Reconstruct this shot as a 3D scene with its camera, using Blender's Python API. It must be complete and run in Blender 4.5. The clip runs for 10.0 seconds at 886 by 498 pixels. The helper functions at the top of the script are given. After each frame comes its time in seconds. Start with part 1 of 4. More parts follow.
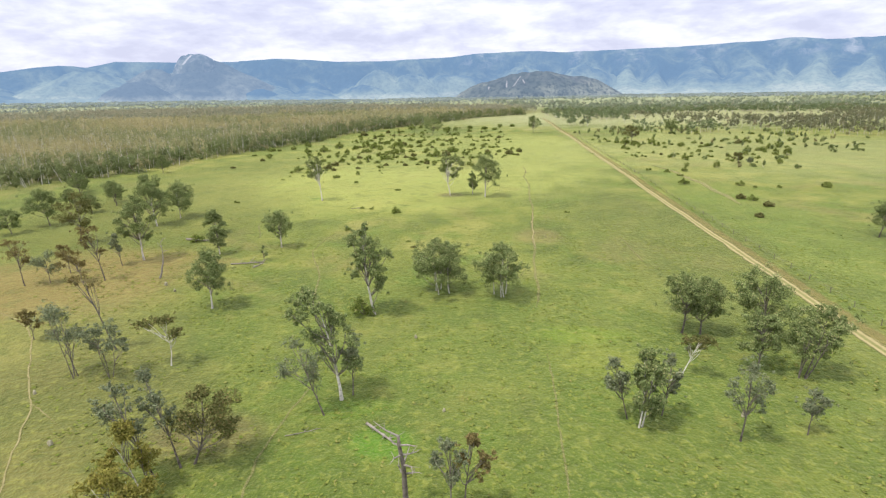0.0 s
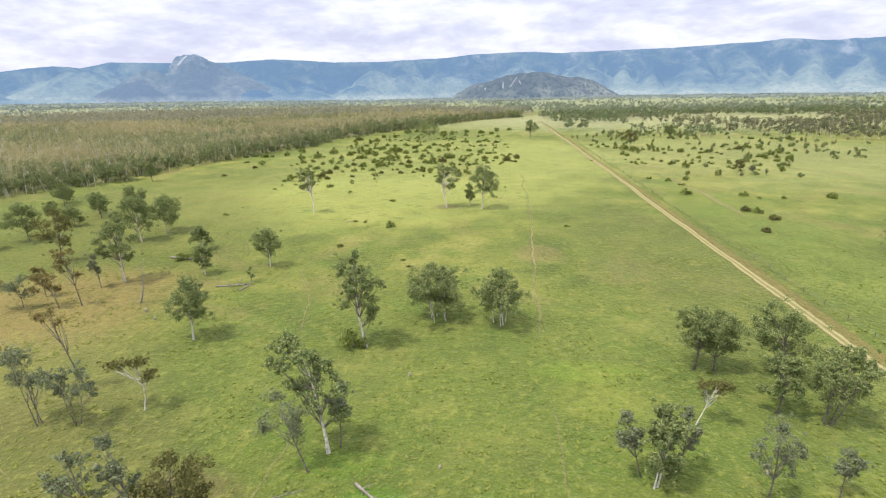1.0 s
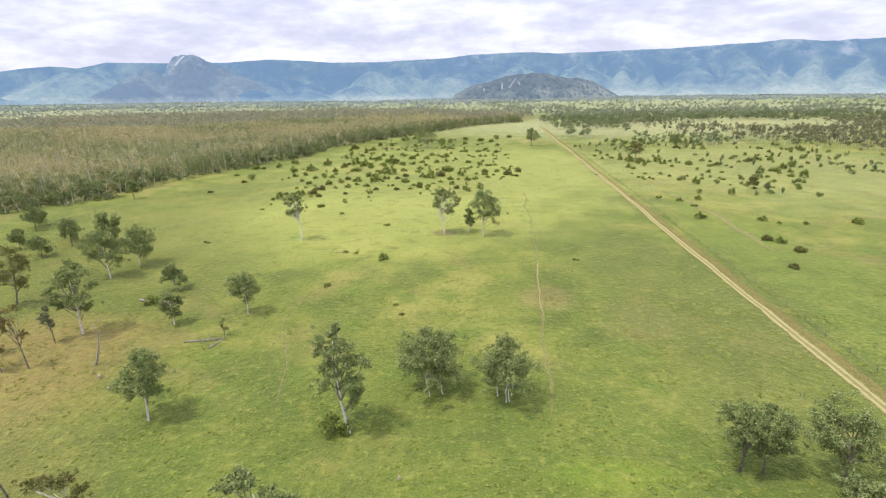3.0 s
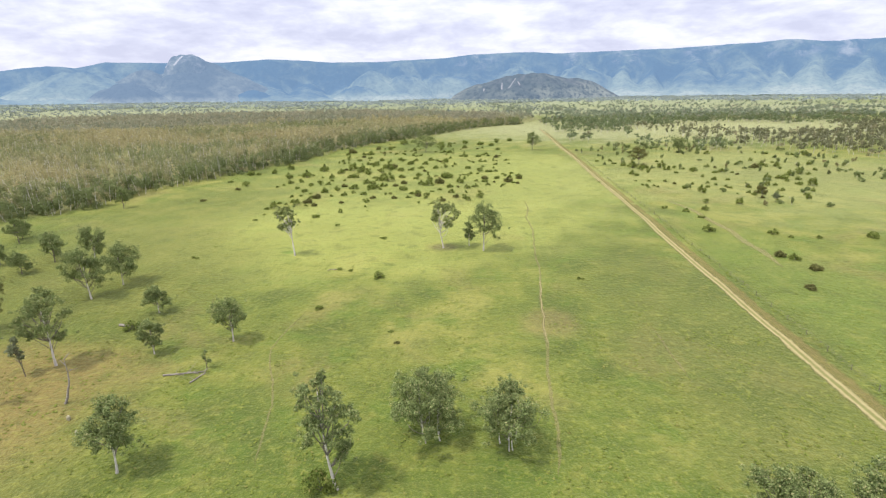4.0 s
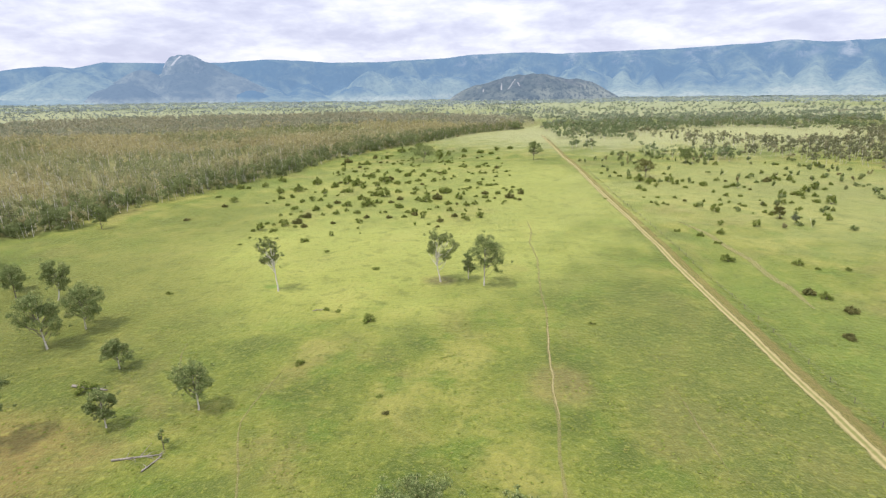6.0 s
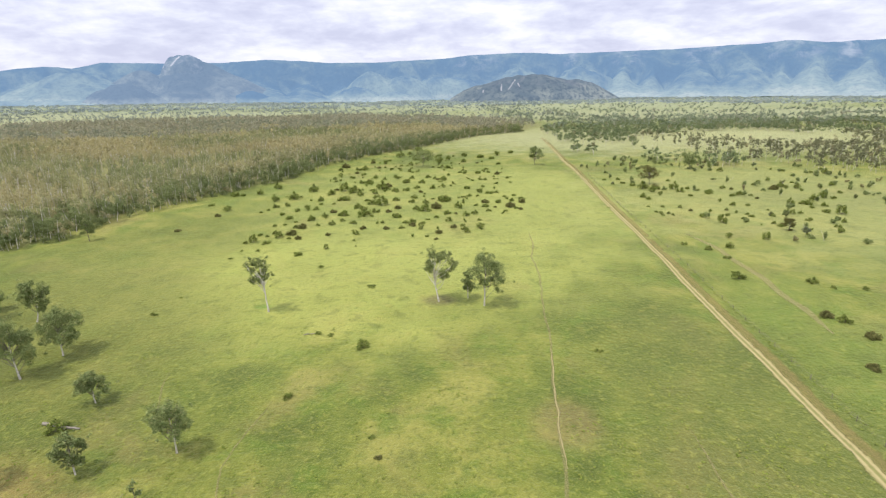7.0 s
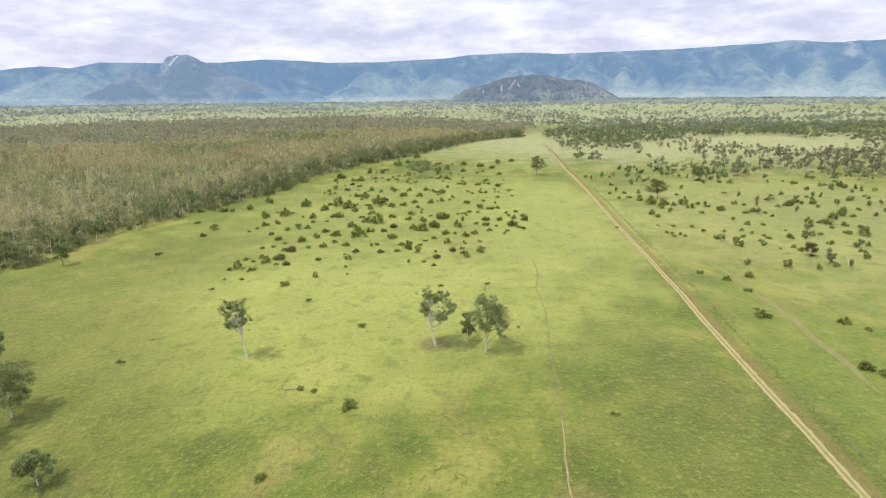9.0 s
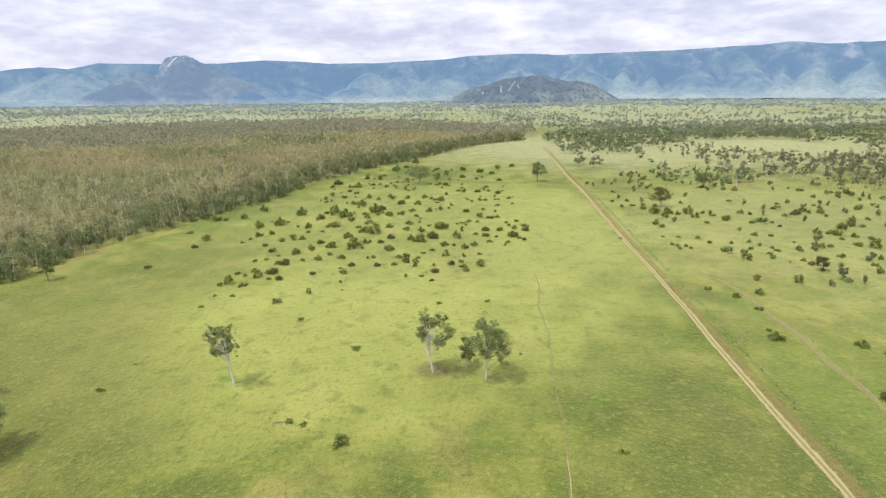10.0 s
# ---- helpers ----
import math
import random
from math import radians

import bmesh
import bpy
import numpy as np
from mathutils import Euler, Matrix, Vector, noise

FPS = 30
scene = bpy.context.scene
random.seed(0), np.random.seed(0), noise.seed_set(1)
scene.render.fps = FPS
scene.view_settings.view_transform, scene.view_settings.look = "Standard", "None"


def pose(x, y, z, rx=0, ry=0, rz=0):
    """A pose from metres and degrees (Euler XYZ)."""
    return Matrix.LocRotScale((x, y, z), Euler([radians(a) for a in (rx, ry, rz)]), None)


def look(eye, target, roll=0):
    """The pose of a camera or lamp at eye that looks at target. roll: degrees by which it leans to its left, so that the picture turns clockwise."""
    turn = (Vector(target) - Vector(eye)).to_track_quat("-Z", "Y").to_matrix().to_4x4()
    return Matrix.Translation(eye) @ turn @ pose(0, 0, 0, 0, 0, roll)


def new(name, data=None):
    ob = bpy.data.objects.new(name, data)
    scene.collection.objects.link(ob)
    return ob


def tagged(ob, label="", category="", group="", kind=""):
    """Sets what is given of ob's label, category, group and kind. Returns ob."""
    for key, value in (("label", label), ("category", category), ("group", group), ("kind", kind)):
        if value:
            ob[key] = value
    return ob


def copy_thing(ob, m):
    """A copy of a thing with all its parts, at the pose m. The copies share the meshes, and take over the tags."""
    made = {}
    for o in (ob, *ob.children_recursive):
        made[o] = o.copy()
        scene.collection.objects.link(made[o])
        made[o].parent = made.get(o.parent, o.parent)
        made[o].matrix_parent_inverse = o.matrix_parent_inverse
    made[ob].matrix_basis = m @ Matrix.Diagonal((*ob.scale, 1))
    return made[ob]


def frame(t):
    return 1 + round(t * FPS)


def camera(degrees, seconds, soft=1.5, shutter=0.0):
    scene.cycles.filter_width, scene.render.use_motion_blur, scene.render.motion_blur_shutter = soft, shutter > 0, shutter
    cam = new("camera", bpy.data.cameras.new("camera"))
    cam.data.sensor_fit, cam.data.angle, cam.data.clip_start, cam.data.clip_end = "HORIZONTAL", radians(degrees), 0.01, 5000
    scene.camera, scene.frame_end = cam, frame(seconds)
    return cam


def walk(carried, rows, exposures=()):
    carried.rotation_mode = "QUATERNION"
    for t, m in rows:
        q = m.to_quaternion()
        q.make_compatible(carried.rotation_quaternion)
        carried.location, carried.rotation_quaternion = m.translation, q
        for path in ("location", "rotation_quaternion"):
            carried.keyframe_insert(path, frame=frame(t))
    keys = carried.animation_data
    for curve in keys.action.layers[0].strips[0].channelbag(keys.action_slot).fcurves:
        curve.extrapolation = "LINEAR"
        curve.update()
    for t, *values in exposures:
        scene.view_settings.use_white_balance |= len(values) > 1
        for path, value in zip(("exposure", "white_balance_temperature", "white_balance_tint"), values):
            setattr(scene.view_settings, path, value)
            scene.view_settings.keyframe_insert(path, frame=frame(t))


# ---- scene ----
cam = camera(80.0, 10.0, 1.25)
PATH = [
    (0, (-0.035, -15.417, 41.902), (-0.055, -13.506, 41.312), -1.22),
    (0.5, (0.102, -11.927, 43.435), (0.087, -10.016, 42.844), -1.21),
    (1, (0.124, -8.09, 44.874), (0.117, -6.179, 44.285), -1.20),
    (1.5, (0.123, -4.183, 46.415), (0.118, -2.272, 45.826), -1.19),
    (2, (0.348, 0.102, 47.877), (0.344, 2.013, 47.289), -1.18),
    (2.5, (0.502, 4.212, 49.449), (0.499, 6.123, 48.86), -1.17),
    (4, (1.131, 17.389, 53.96), (1.13, 19.299, 53.368), -1.13),
    (4.5, (1.336, 21.404, 55.372), (1.336, 23.315, 54.781), -1.12),
    (5, (1.467, 25.872, 56.854), (1.468, 27.782, 56.262), -1.11),
    (5.5, (1.781, 30.341, 58.418), (1.782, 32.251, 57.824), -1.10),
    (7, (2.623, 43.721, 62.999), (2.625, 45.631, 62.405), -1.07),
    (7.5, (2.945, 48.133, 64.414), (2.947, 50.042, 63.819), -1.05),
    (8, (3.129, 52.445, 65.965), (3.132, 54.354, 65.369), -1.04),
    (8.5, (3.269, 56.774, 67.501), (3.273, 58.683, 66.905), -1.03),
    (9, (3.566, 61.148, 69.133), (3.569, 63.057, 68.536), -1.02),
    (9.5, (3.834, 65.397, 70.565), (3.838, 67.306, 69.971), -1.01),
    (10, (4.082, 69.677, 72.078), (4.087, 71.586, 71.483), -1.00),
]
walk(cam, [(t, look(eye, target, roll)) for t, eye, target, roll in PATH],
     [(0.0, 0.54), (4.5, 0.515), (10.0, 0.44)])

# ---- sky, sun ----
SUN_AZ, SUN_EL = 243.0, 64.0      # degrees: clockwise from +y, and above the horizon
world = bpy.data.worlds.new("sky")
scene.world = world
world.use_nodes = True
wt = world.node_tree
wt.nodes.clear()


class Net:
    """A short way to wire nodes."""

    def __init__(self, tree):
        self.t = tree

    def put(self, kind):
        return self.t.nodes.new(kind)

    def plug(self, value, socket):
        if isinstance(value, bpy.types.NodeSocket):
            self.t.links.new(value, socket)
        elif value is not None:
            socket.default_value = value

    def math(self, op, a, b=None, clamp=False):
        n = self.put("ShaderNodeMath")
        n.operation, n.use_clamp = op, clamp
        self.plug(a, n.inputs[0])
        self.plug(b, n.inputs[1])
        return n.outputs[0]

    def mix(self, f, a, b, blend="MIX"):
        n = self.put("ShaderNodeMix")
        n.data_type, n.blend_type = "RGBA", blend
        self.plug(f, n.inputs[0])
        self.plug(col(a), n.inputs[6])
        self.plug(col(b), n.inputs[7])
        return n.outputs[2]

    def noise(self, vec, scale, detail=3.0, rough=0.55, warp=0.0):
        n = self.put("ShaderNodeTexNoise")
        self.plug(vec, n.inputs["Vector"])
        n.inputs["Scale"].default_value, n.inputs["Detail"].default_value = scale, detail
        n.inputs["Roughness"].default_value, n.inputs["Distortion"].default_value = rough, warp
        return n.outputs[0]

    def step(self, v, lo, hi):
        n = self.put("ShaderNodeMapRange")
        n.interpolation_type = "SMOOTHSTEP"
        self.plug(v, n.inputs[0])
        n.inputs[1].default_value, n.inputs[2].default_value = lo, hi
        return n.outputs[0]

    def ramp(self, v, stops):
        n = self.put("ShaderNodeValToRGB")
        self.plug(v, n.inputs[0])
        while len(n.color_ramp.elements) < len(stops):
            n.color_ramp.elements.new(0.5)
        for e, (p, c) in zip(n.color_ramp.elements, stops):
            e.position, e.color = p, col(c)
        return n.outputs[0]


def col(c):
    return (*c, 1.0) if isinstance(c, tuple) and len(c) == 3 else c


w = Net(wt)
sky = w.put("ShaderNodeTexSky")
sky.sky_type, sky.sun_disc, sky.dust_density = "NISHITA", False, 2.0
sky.sun_elevation, sky.sun_rotation = radians(SUN_EL), radians(SUN_AZ)
dim = w.mix(1.0, sky.outputs[0], (0.085, 0.085, 0.09), "MULTIPLY")
coords = w.put("ShaderNodeTexCoord").outputs["Generated"]
stretch = w.put("ShaderNodeMapping")
stretch.inputs["Scale"].default_value = (4.6, 4.6, 15.0)
w.plug(coords, stretch.inputs[0])
big = w.noise(stretch.outputs[0], 1.35, 6.0, 0.56, 0.2)
small = w.noise(stretch.outputs[0], 4.2, 6.0, 0.6, 0.2)
blend = w.math("ADD", w.math("MULTIPLY", big, 0.68), w.math("MULTIPLY", small, 0.32))
clouds = w.ramp(blend, [(0.38, (0.51, 0.525, 0.675)), (0.455, (0.585, 0.60, 0.74)), (0.53, (0.69, 0.705, 0.79)), (0.60, (0.79, 0.79, 0.82))])
back = w.put("ShaderNodeBackground")
high = w.put("ShaderNodeSeparateXYZ")
w.plug(coords, high.inputs[0])
w.plug(w.mix(0.9, dim, clouds), back.inputs[0])
# thin cloud is brighter towards the sun's height
w.plug(w.math("ADD", 1.0, w.math("MULTIPLY", w.step(high.outputs[2], 0.22, 0.85), 0.42)), back.inputs[1])
w.plug(back.outputs[0], w.put("ShaderNodeOutputWorld").inputs[0])

sun = new("sun", bpy.data.lights.new("sun", "SUN"))
sun.data.energy, sun.data.angle, sun.data.color = 2.3, radians(5.0), (1.0, 0.94, 0.83)
a, e = radians(SUN_AZ), radians(SUN_EL)
sun.matrix_world = look((0, 0, 0), (-math.sin(a) * math.cos(e), -math.cos(a) * math.cos(e), -math.sin(e)))


# ---- materials ----
def material(name):
    m = bpy.data.materials.new(name)
    m.use_nodes = True
    m.node_tree.nodes.clear()
    n = Net(m.node_tree)
    n.where = n.put("ShaderNodeTexCoord").outputs["Object"]
    n.out = n.put("ShaderNodeOutputMaterial").inputs[0]
    return m, n


def surface(n, colour, rough=0.9, bump=None, depth=0.1, spec=0.2, sheen=0.0):
    p = n.put("ShaderNodeBsdfPrincipled")
    n.plug(col(colour), p.inputs["Base Color"])
    n.plug(rough, p.inputs["Roughness"])
    p.inputs["Specular IOR Level"].default_value = spec
    p.inputs["Sheen Weight"].default_value, p.inputs["Sheen Roughness"].default_value = sheen, 0.5
    p.inputs["Sheen Tint"].default_value = (0.85, 0.95, 0.45, 1.0)
    if bump is not None:
        b = n.put("ShaderNodeBump")
        b.inputs["Strength"].default_value, b.inputs["Distance"].default_value = 1.0, depth
        n.plug(bump, b.inputs["Height"])
        n.plug(b.outputs[0], p.inputs["Normal"])
    return p.outputs[0]


def zone(n, x, y, rx, ry, turn=0.0):
    """1 inside an uneven oval on the ground, fading to 0 at its rim."""
    m = n.put("ShaderNodeMapping")
    m.vector_type = "TEXTURE"
    m.inputs["Location"].default_value = (x, y, 0)
    m.inputs["Rotation"].default_value = (0, 0, radians(turn))
    m.inputs["Scale"].default_value = (rx, ry, 1e5)
    n.plug(n.where, m.inputs[0])
    v = n.put("ShaderNodeVectorMath")
    v.operation = "LENGTH"
    n.plug(m.outputs[0], v.inputs[0])
    return n.step(n.math("ADD", v.outputs["Value"], n.ragged), 1.15, 0.45)


def grass_colour(n):
    """The pasture: lush, mown-looking and dry patches, with worn soil."""
    broad, mid = n.noise(n.where, 0.011, 4.0, 0.55, 0.4), n.noise(n.where, 0.055, 5.0, 0.6, 0.3)
    fine, blade = n.noise(n.where, 0.75, 3.0, 0.6), n.noise(n.where, 2.4, 3.0, 0.6)
    mixed = n.math("ADD", n.math("MULTIPLY", broad, 0.45), n.math("MULTIPLY", mid, 0.55))
    c = n.ramp(mixed, [(0.41, (0.080, 0.110, 0.020)), (0.47, (0.128, 0.162, 0.028)), (0.53, (0.184, 0.207, 0.038)), (0.59, (0.285, 0.275, 0.068))])
    dry = n.math("MULTIPLY", n.step(n.noise(n.where, 0.028, 5.0, 0.6, 0.6), 0.52, 0.67), 0.72)
    c = n.mix(dry, c, (0.222, 0.186, 0.066))
    lush = n.math("MULTIPLY", n.step(n.noise(n.where, 0.07, 4.0, 0.6), 0.51, 0.66), 0.72)
    c = n.mix(lush, c, (0.099, 0.167, 0.021))
    return c, fine, blade


def mid_tone(n):
    return n.noise(n.where, 0.09, 5.0, 0.65)


# patches of the pasture: place, reach, turn, colour, strength
PADDOCK = [
    (-36, 220, 100, 68, 0, (0.420, 0.440, 0.110), 0.6),      # sunlit middle of the paddock, its brightness painted as paler grass
    (0, 350, 130, 150, 0, (0.384, 0.407, 0.125), 0.40),
    (62, 340, 46, 150, -5, (0.370, 0.390, 0.105), 0.5),
    # olive-brown western pasture, with cloud shade painted into its colour
    (-106, 165, 54, 75, 0, (0.135, 0.138, 0.032), 0.6),
    (-120, 250, 45, 90, -10, (0.138, 0.150, 0.034), 0.48),
    (-40, 118, 60, 26, 0, (0.128, 0.142, 0.032), 0.1),
    (1.5, 193.5, 6.5, 5, 0, (0.150, 0.120, 0.062), 0.8),
    # greener foreground grass, darkened to stand for cloud shade too
    (10, 55, 90, 50, 0, (0.110, 0.165, 0.030), 0.5),
    (-8.6, 39.6, 4.6, 3.6, 0, (0.105, 0.235, 0.022), 0.8),          # lush green growth
]
# lush growth and trampled soil
WORN_AND_LUSH = [
    (23, 68, 10, 4, 0, (0.190, 0.285, 0.026), 0.45),
    (31, 50, 14, 9, 0, (0.090, 0.150, 0.023), 0.5),
    (-14, 47, 8, 3, 0, (0.120, 0.220, 0.023), 0.5),
    (24, 60, 7, 8, 0, (0.250, 0.290, 0.035), 0.3),
    (-52, 191, 3, 2, 0, (0.130, 0.250, 0.035), 0.7),
    (-90, 99, 38, 30, 20, (0.262, 0.182, 0.066), 0.88),     # trampled soil under the western trees
    (-70, 68, 26, 22, 0, (0.209, 0.186, 0.060), 0.55),
    (-58, 44, 30, 26, 15, (0.140, 0.122, 0.042), 0.6),
    (-31, 42, 9, 6, 0, (0.169, 0.119, 0.062), 0.6),
]
# pale eastern pastures, and far pastures with haze mixed into their colour
OUTER = [
    (26, 131, 8, 9, 0, (0.315, 0.205, 0.104), 0.4),
    (205, 330, 130, 150, 0, (0.375, 0.370, 0.150), 0.52),     # pale pasture east of the track
    (300, 700, 380, 230, 0, (0.430, 0.420, 0.240), 0.75),
    (100, 140, 22, 100, -4, (0.152, 0.208, 0.036), 0.6),
    # dark grass band west of the track, cloud shade painted in with it
    (60, 128, 27, 85, 0, (0.112, 0.130, 0.031), 0.62),
    # far pastures: greyer and bluer tints paint the haze of distance
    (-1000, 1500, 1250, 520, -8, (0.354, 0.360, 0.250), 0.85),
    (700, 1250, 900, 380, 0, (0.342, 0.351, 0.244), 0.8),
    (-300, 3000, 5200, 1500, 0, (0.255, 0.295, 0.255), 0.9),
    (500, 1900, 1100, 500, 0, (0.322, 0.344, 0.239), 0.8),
]


def make_ground():
    m, n = material("pasture")
    c, fine, blade = grass_colour(n)
    n.ragged = n.math("MULTIPLY", n.math("SUBTRACT", n.noise(n.where, 0.05, 5.0), 0.5), 0.9)
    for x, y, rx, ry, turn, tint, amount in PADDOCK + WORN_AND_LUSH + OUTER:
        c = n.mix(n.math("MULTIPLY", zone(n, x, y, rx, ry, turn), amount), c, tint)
    litter = n.put("ShaderNodeAttribute")
    litter.attribute_name = "litter"
    c = n.mix(n.math("MULTIPLY", litter.outputs["Fac"], 0.93), c, n.mix(mid_tone(n), (0.160, 0.148, 0.072), (0.240, 0.212, 0.103)))
    clump = n.noise(n.where, 0.16, 4.0, 0.65, 0.3)
    c = n.mix(n.math("MULTIPLY", n.step(clump, 0.50, 0.30), 0.52), c, (0.088, 0.110, 0.027))
    c = n.mix(n.math("MULTIPLY", n.step(clump, 0.53, 0.72), 0.42), c, (0.285, 0.262, 0.068))
    c = n.mix(n.math("MULTIPLY", n.step(fine, 0.47, 0.30), 0.46), c, (0.070, 0.100, 0.018))
    c = n.mix(n.math("MULTIPLY", n.step(fine, 0.53, 0.70), 0.40), c, (0.370, 0.375, 0.080))
    c = n.mix(n.math("MULTIPLY", n.step(blade, 0.52, 0.72), 0.40), c, (0.350, 0.352, 0.078))
    c = n.mix(n.math("MULTIPLY", n.step(blade, 0.46, 0.28), 0.45), c, (0.060, 0.085, 0.016))
    c = n.mix(0.11, c, (0.024, 0.028, 0.0))
    n.plug(surface(n, c, 0.95, n.math("ADD", n.math("MULTIPLY", fine, 0.75), n.math("MULTIPLY", blade, 0.35)), 1.0, 0.1, 0.22), n.out)
    return m


def make_earth(name, light, dark, reach, rut_tint, cover=1.0, grown=0.0):
    """Bare earth that thins out into the grass towards its edges. u runs across the strip."""
    m, n = material(name)
    uv = n.put("ShaderNodeSeparateXYZ")
    n.plug(n.put("ShaderNodeTexCoord").outputs["UV"], uv.inputs[0])
    side = n.math("ABSOLUTE", n.math("SUBTRACT", uv.outputs[0], 0.5))
    rough = n.noise(n.where, 0.35, 5.0, 0.65)
    ragged = n.math("ADD", side, n.math("MULTIPLY", n.math("SUBTRACT", rough, 0.5), 0.52))
    c = n.ramp(n.noise(n.where, 0.9, 5.0, 0.65), [(0.3, dark), (0.7, light)])
    rut = n.math("ABSOLUTE", n.math("SUBTRACT", side, 0.17))
    c = n.mix(n.math("MULTIPLY", n.step(rut, 0.10, 0.02), 0.6), c, rut_tint)
    c = n.mix(n.math("MULTIPLY", n.step(n.math("ADD", side, n.math("MULTIPLY", n.math("SUBTRACT", rough, 0.5), 0.2)), 0.10, 0.03), grown), c, (0.185, 0.205, 0.058))
    bare = surface(n, c, 0.95, rough, 0.15, 0.1)
    mixer = n.put("ShaderNodeMixShader")
    n.plug(n.math("MULTIPLY", n.step(ragged, reach, reach - 0.20), cover), mixer.inputs[0])
    n.plug(n.put("ShaderNodeBsdfTransparent").outputs[0], mixer.inputs[1])
    n.plug(bare, mixer.inputs[2])
    n.plug(mixer.outputs[0], n.out)
    return m


def make_leaves(name, dark, light, dry, glow=0.3, tone=False):
    """Foliage: every leaf spray a little different, some dry; tone lets whole trees and stands differ too."""
    m, n = material(name)
    rnd = n.put("ShaderNodeNewGeometry").outputs["Random Per Island"]
    if tone:
        own = n.put("ShaderNodeAttribute")
        own.attribute_name = "tone"
        rnd = n.math("ADD", n.math("MULTIPLY", own.outputs["Fac"], 0.86), n.math("MULTIPLY", rnd, 0.14))
    c = n.mix(rnd, dark, light)
    c = n.mix(n.step(n.math("FRACT", n.math("MULTIPLY", own.outputs["Fac"] if tone else rnd, 7.31)), 0.80, 1.0), c, dry)
    if tone:
        parched = n.put("ShaderNodeAttribute")
        parched.attribute_name = "parched"
        c = n.mix(parched.outputs["Fac"], c, n.mix(rnd, tuple(v * 0.68 for v in dry), dry))
    d, t = n.put("ShaderNodeBsdfDiffuse"), n.put("ShaderNodeBsdfTranslucent")
    n.plug(c, d.inputs[0])
    n.plug(c, t.inputs[0])
    mixer = n.put("ShaderNodeMixShader")
    mixer.inputs[0].default_value = 0.46 if tone else glow
    n.plug(d.outputs[0], mixer.inputs[1])
    n.plug(t.outputs[0], mixer.inputs[2])
    n.plug(mixer.outputs[0], n.out)
    return m


def make_bark(name, dark, light):
    m, n = material(name)
    grain = n.noise(n.where, 1.6, 5.0, 0.7, 0.8)
    n.plug(surface(n, n.ramp(grain, [(0.35, dark), (0.6, light)]), 0.85, grain, 0.05), n.out)
    return m


GROUND = make_ground()
EARTH = make_earth("sandy_earth", (0.405, 0.35, 0.165), (0.225, 0.21, 0.078), 0.41, (0.50, 0.425, 0.222), 0.84, 0.6)
VERGE = make_earth("worn_verge", (0.340, 0.255, 0.105), (0.230, 0.205, 0.072), 0.42, (0.33, 0.25, 0.11), 0.42)
WORN = make_earth("trodden_earth", (0.36, 0.31, 0.15), (0.25, 0.225, 0.09), 0.42, (0.38, 0.33, 0.17), 0.8)
FAINT = make_earth("faintly_trodden_grass", (0.34, 0.29, 0.14), (0.27, 0.25, 0.10), 0.40, (0.34, 0.29, 0.15), 0.36)
RUTTED = make_earth("old_wheel_rut", (0.40, 0.34, 0.17), (0.30, 0.27, 0.11), 0.44, (0.40, 0.35, 0.18), 0.4)
GUM_LEAF = make_leaves("gum_leaves", (0.098, 0.138, 0.048), (0.345, 0.405, 0.165), (0.45, 0.43, 0.21))
PALE_LEAF = make_leaves("pale_gum_leaves", (0.105, 0.138, 0.050), (0.33, 0.38, 0.15), (0.44, 0.41, 0.20))
GREY_LEAF = make_leaves("grey_leaves", (0.13, 0.16, 0.088), (0.30, 0.335, 0.195), (0.32, 0.3, 0.18))
OLIVE_LEAF = make_leaves("olive_leaves", (0.095, 0.105, 0.036), (0.235, 0.235, 0.085), (0.29, 0.225, 0.10))
BROWN_LEAF = make_leaves("dry_brown_leaves", (0.135, 0.118, 0.045), (0.28, 0.235, 0.095), (0.32, 0.225, 0.10))
YELLOW_LEAF = make_leaves("yellow_leaves", (0.175, 0.175, 0.04), (0.36, 0.33, 0.085), (0.38, 0.30, 0.10))
BUSH_LEAF = make_leaves("bush_leaves", (0.085, 0.125, 0.030), (0.285, 0.335, 0.085), (0.40, 0.37, 0.14))
WOOD_LEAF = make_leaves("woodland_leaves", (0.190, 0.215, 0.105), (0.350, 0.375, 0.185), (0.560, 0.500, 0.275), tone=True)
EDGE_LEAF = make_leaves("woodland_edge_leaves", (0.135, 0.170, 0.072), (0.295, 0.335, 0.150), (0.420, 0.385, 0.210), tone=True)
EAST_LEAF = make_leaves("eastern_wood_leaves", (0.125, 0.165, 0.08), (0.255, 0.305, 0.155), (0.3, 0.285, 0.165), tone=True)
SHRUB_LEAF = make_leaves("eastern_shrub_leaves", (0.135, 0.18, 0.066), (0.3, 0.345, 0.14), (0.33, 0.3, 0.15), tone=True)
GROVE_LEAF = make_leaves("grove_leaves", (0.145, 0.155, 0.088), (0.260, 0.265, 0.152), (0.315, 0.285, 0.172), tone=True)
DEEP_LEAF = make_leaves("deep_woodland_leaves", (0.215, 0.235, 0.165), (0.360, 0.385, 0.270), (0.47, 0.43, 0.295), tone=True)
# the next three have the haze of distance mixed into their leaf colours
HAZED_FAR_LEAF = make_leaves("hazed_far_wood_leaves", (0.225, 0.265, 0.245), (0.3, 0.335, 0.295), (0.31, 0.32, 0.26), tone=True)
HAZY_LEAF = make_leaves("haze_tinted_wood_leaves", (0.330, 0.385, 0.375), (0.400, 0.455, 0.430), (0.41, 0.44, 0.39), tone=True)
HAZED_EAST_LEAF = make_leaves("hazed_far_eastern_leaves", (0.200, 0.240, 0.165), (0.335, 0.380, 0.260), (0.375, 0.365, 0.265), tone=True)
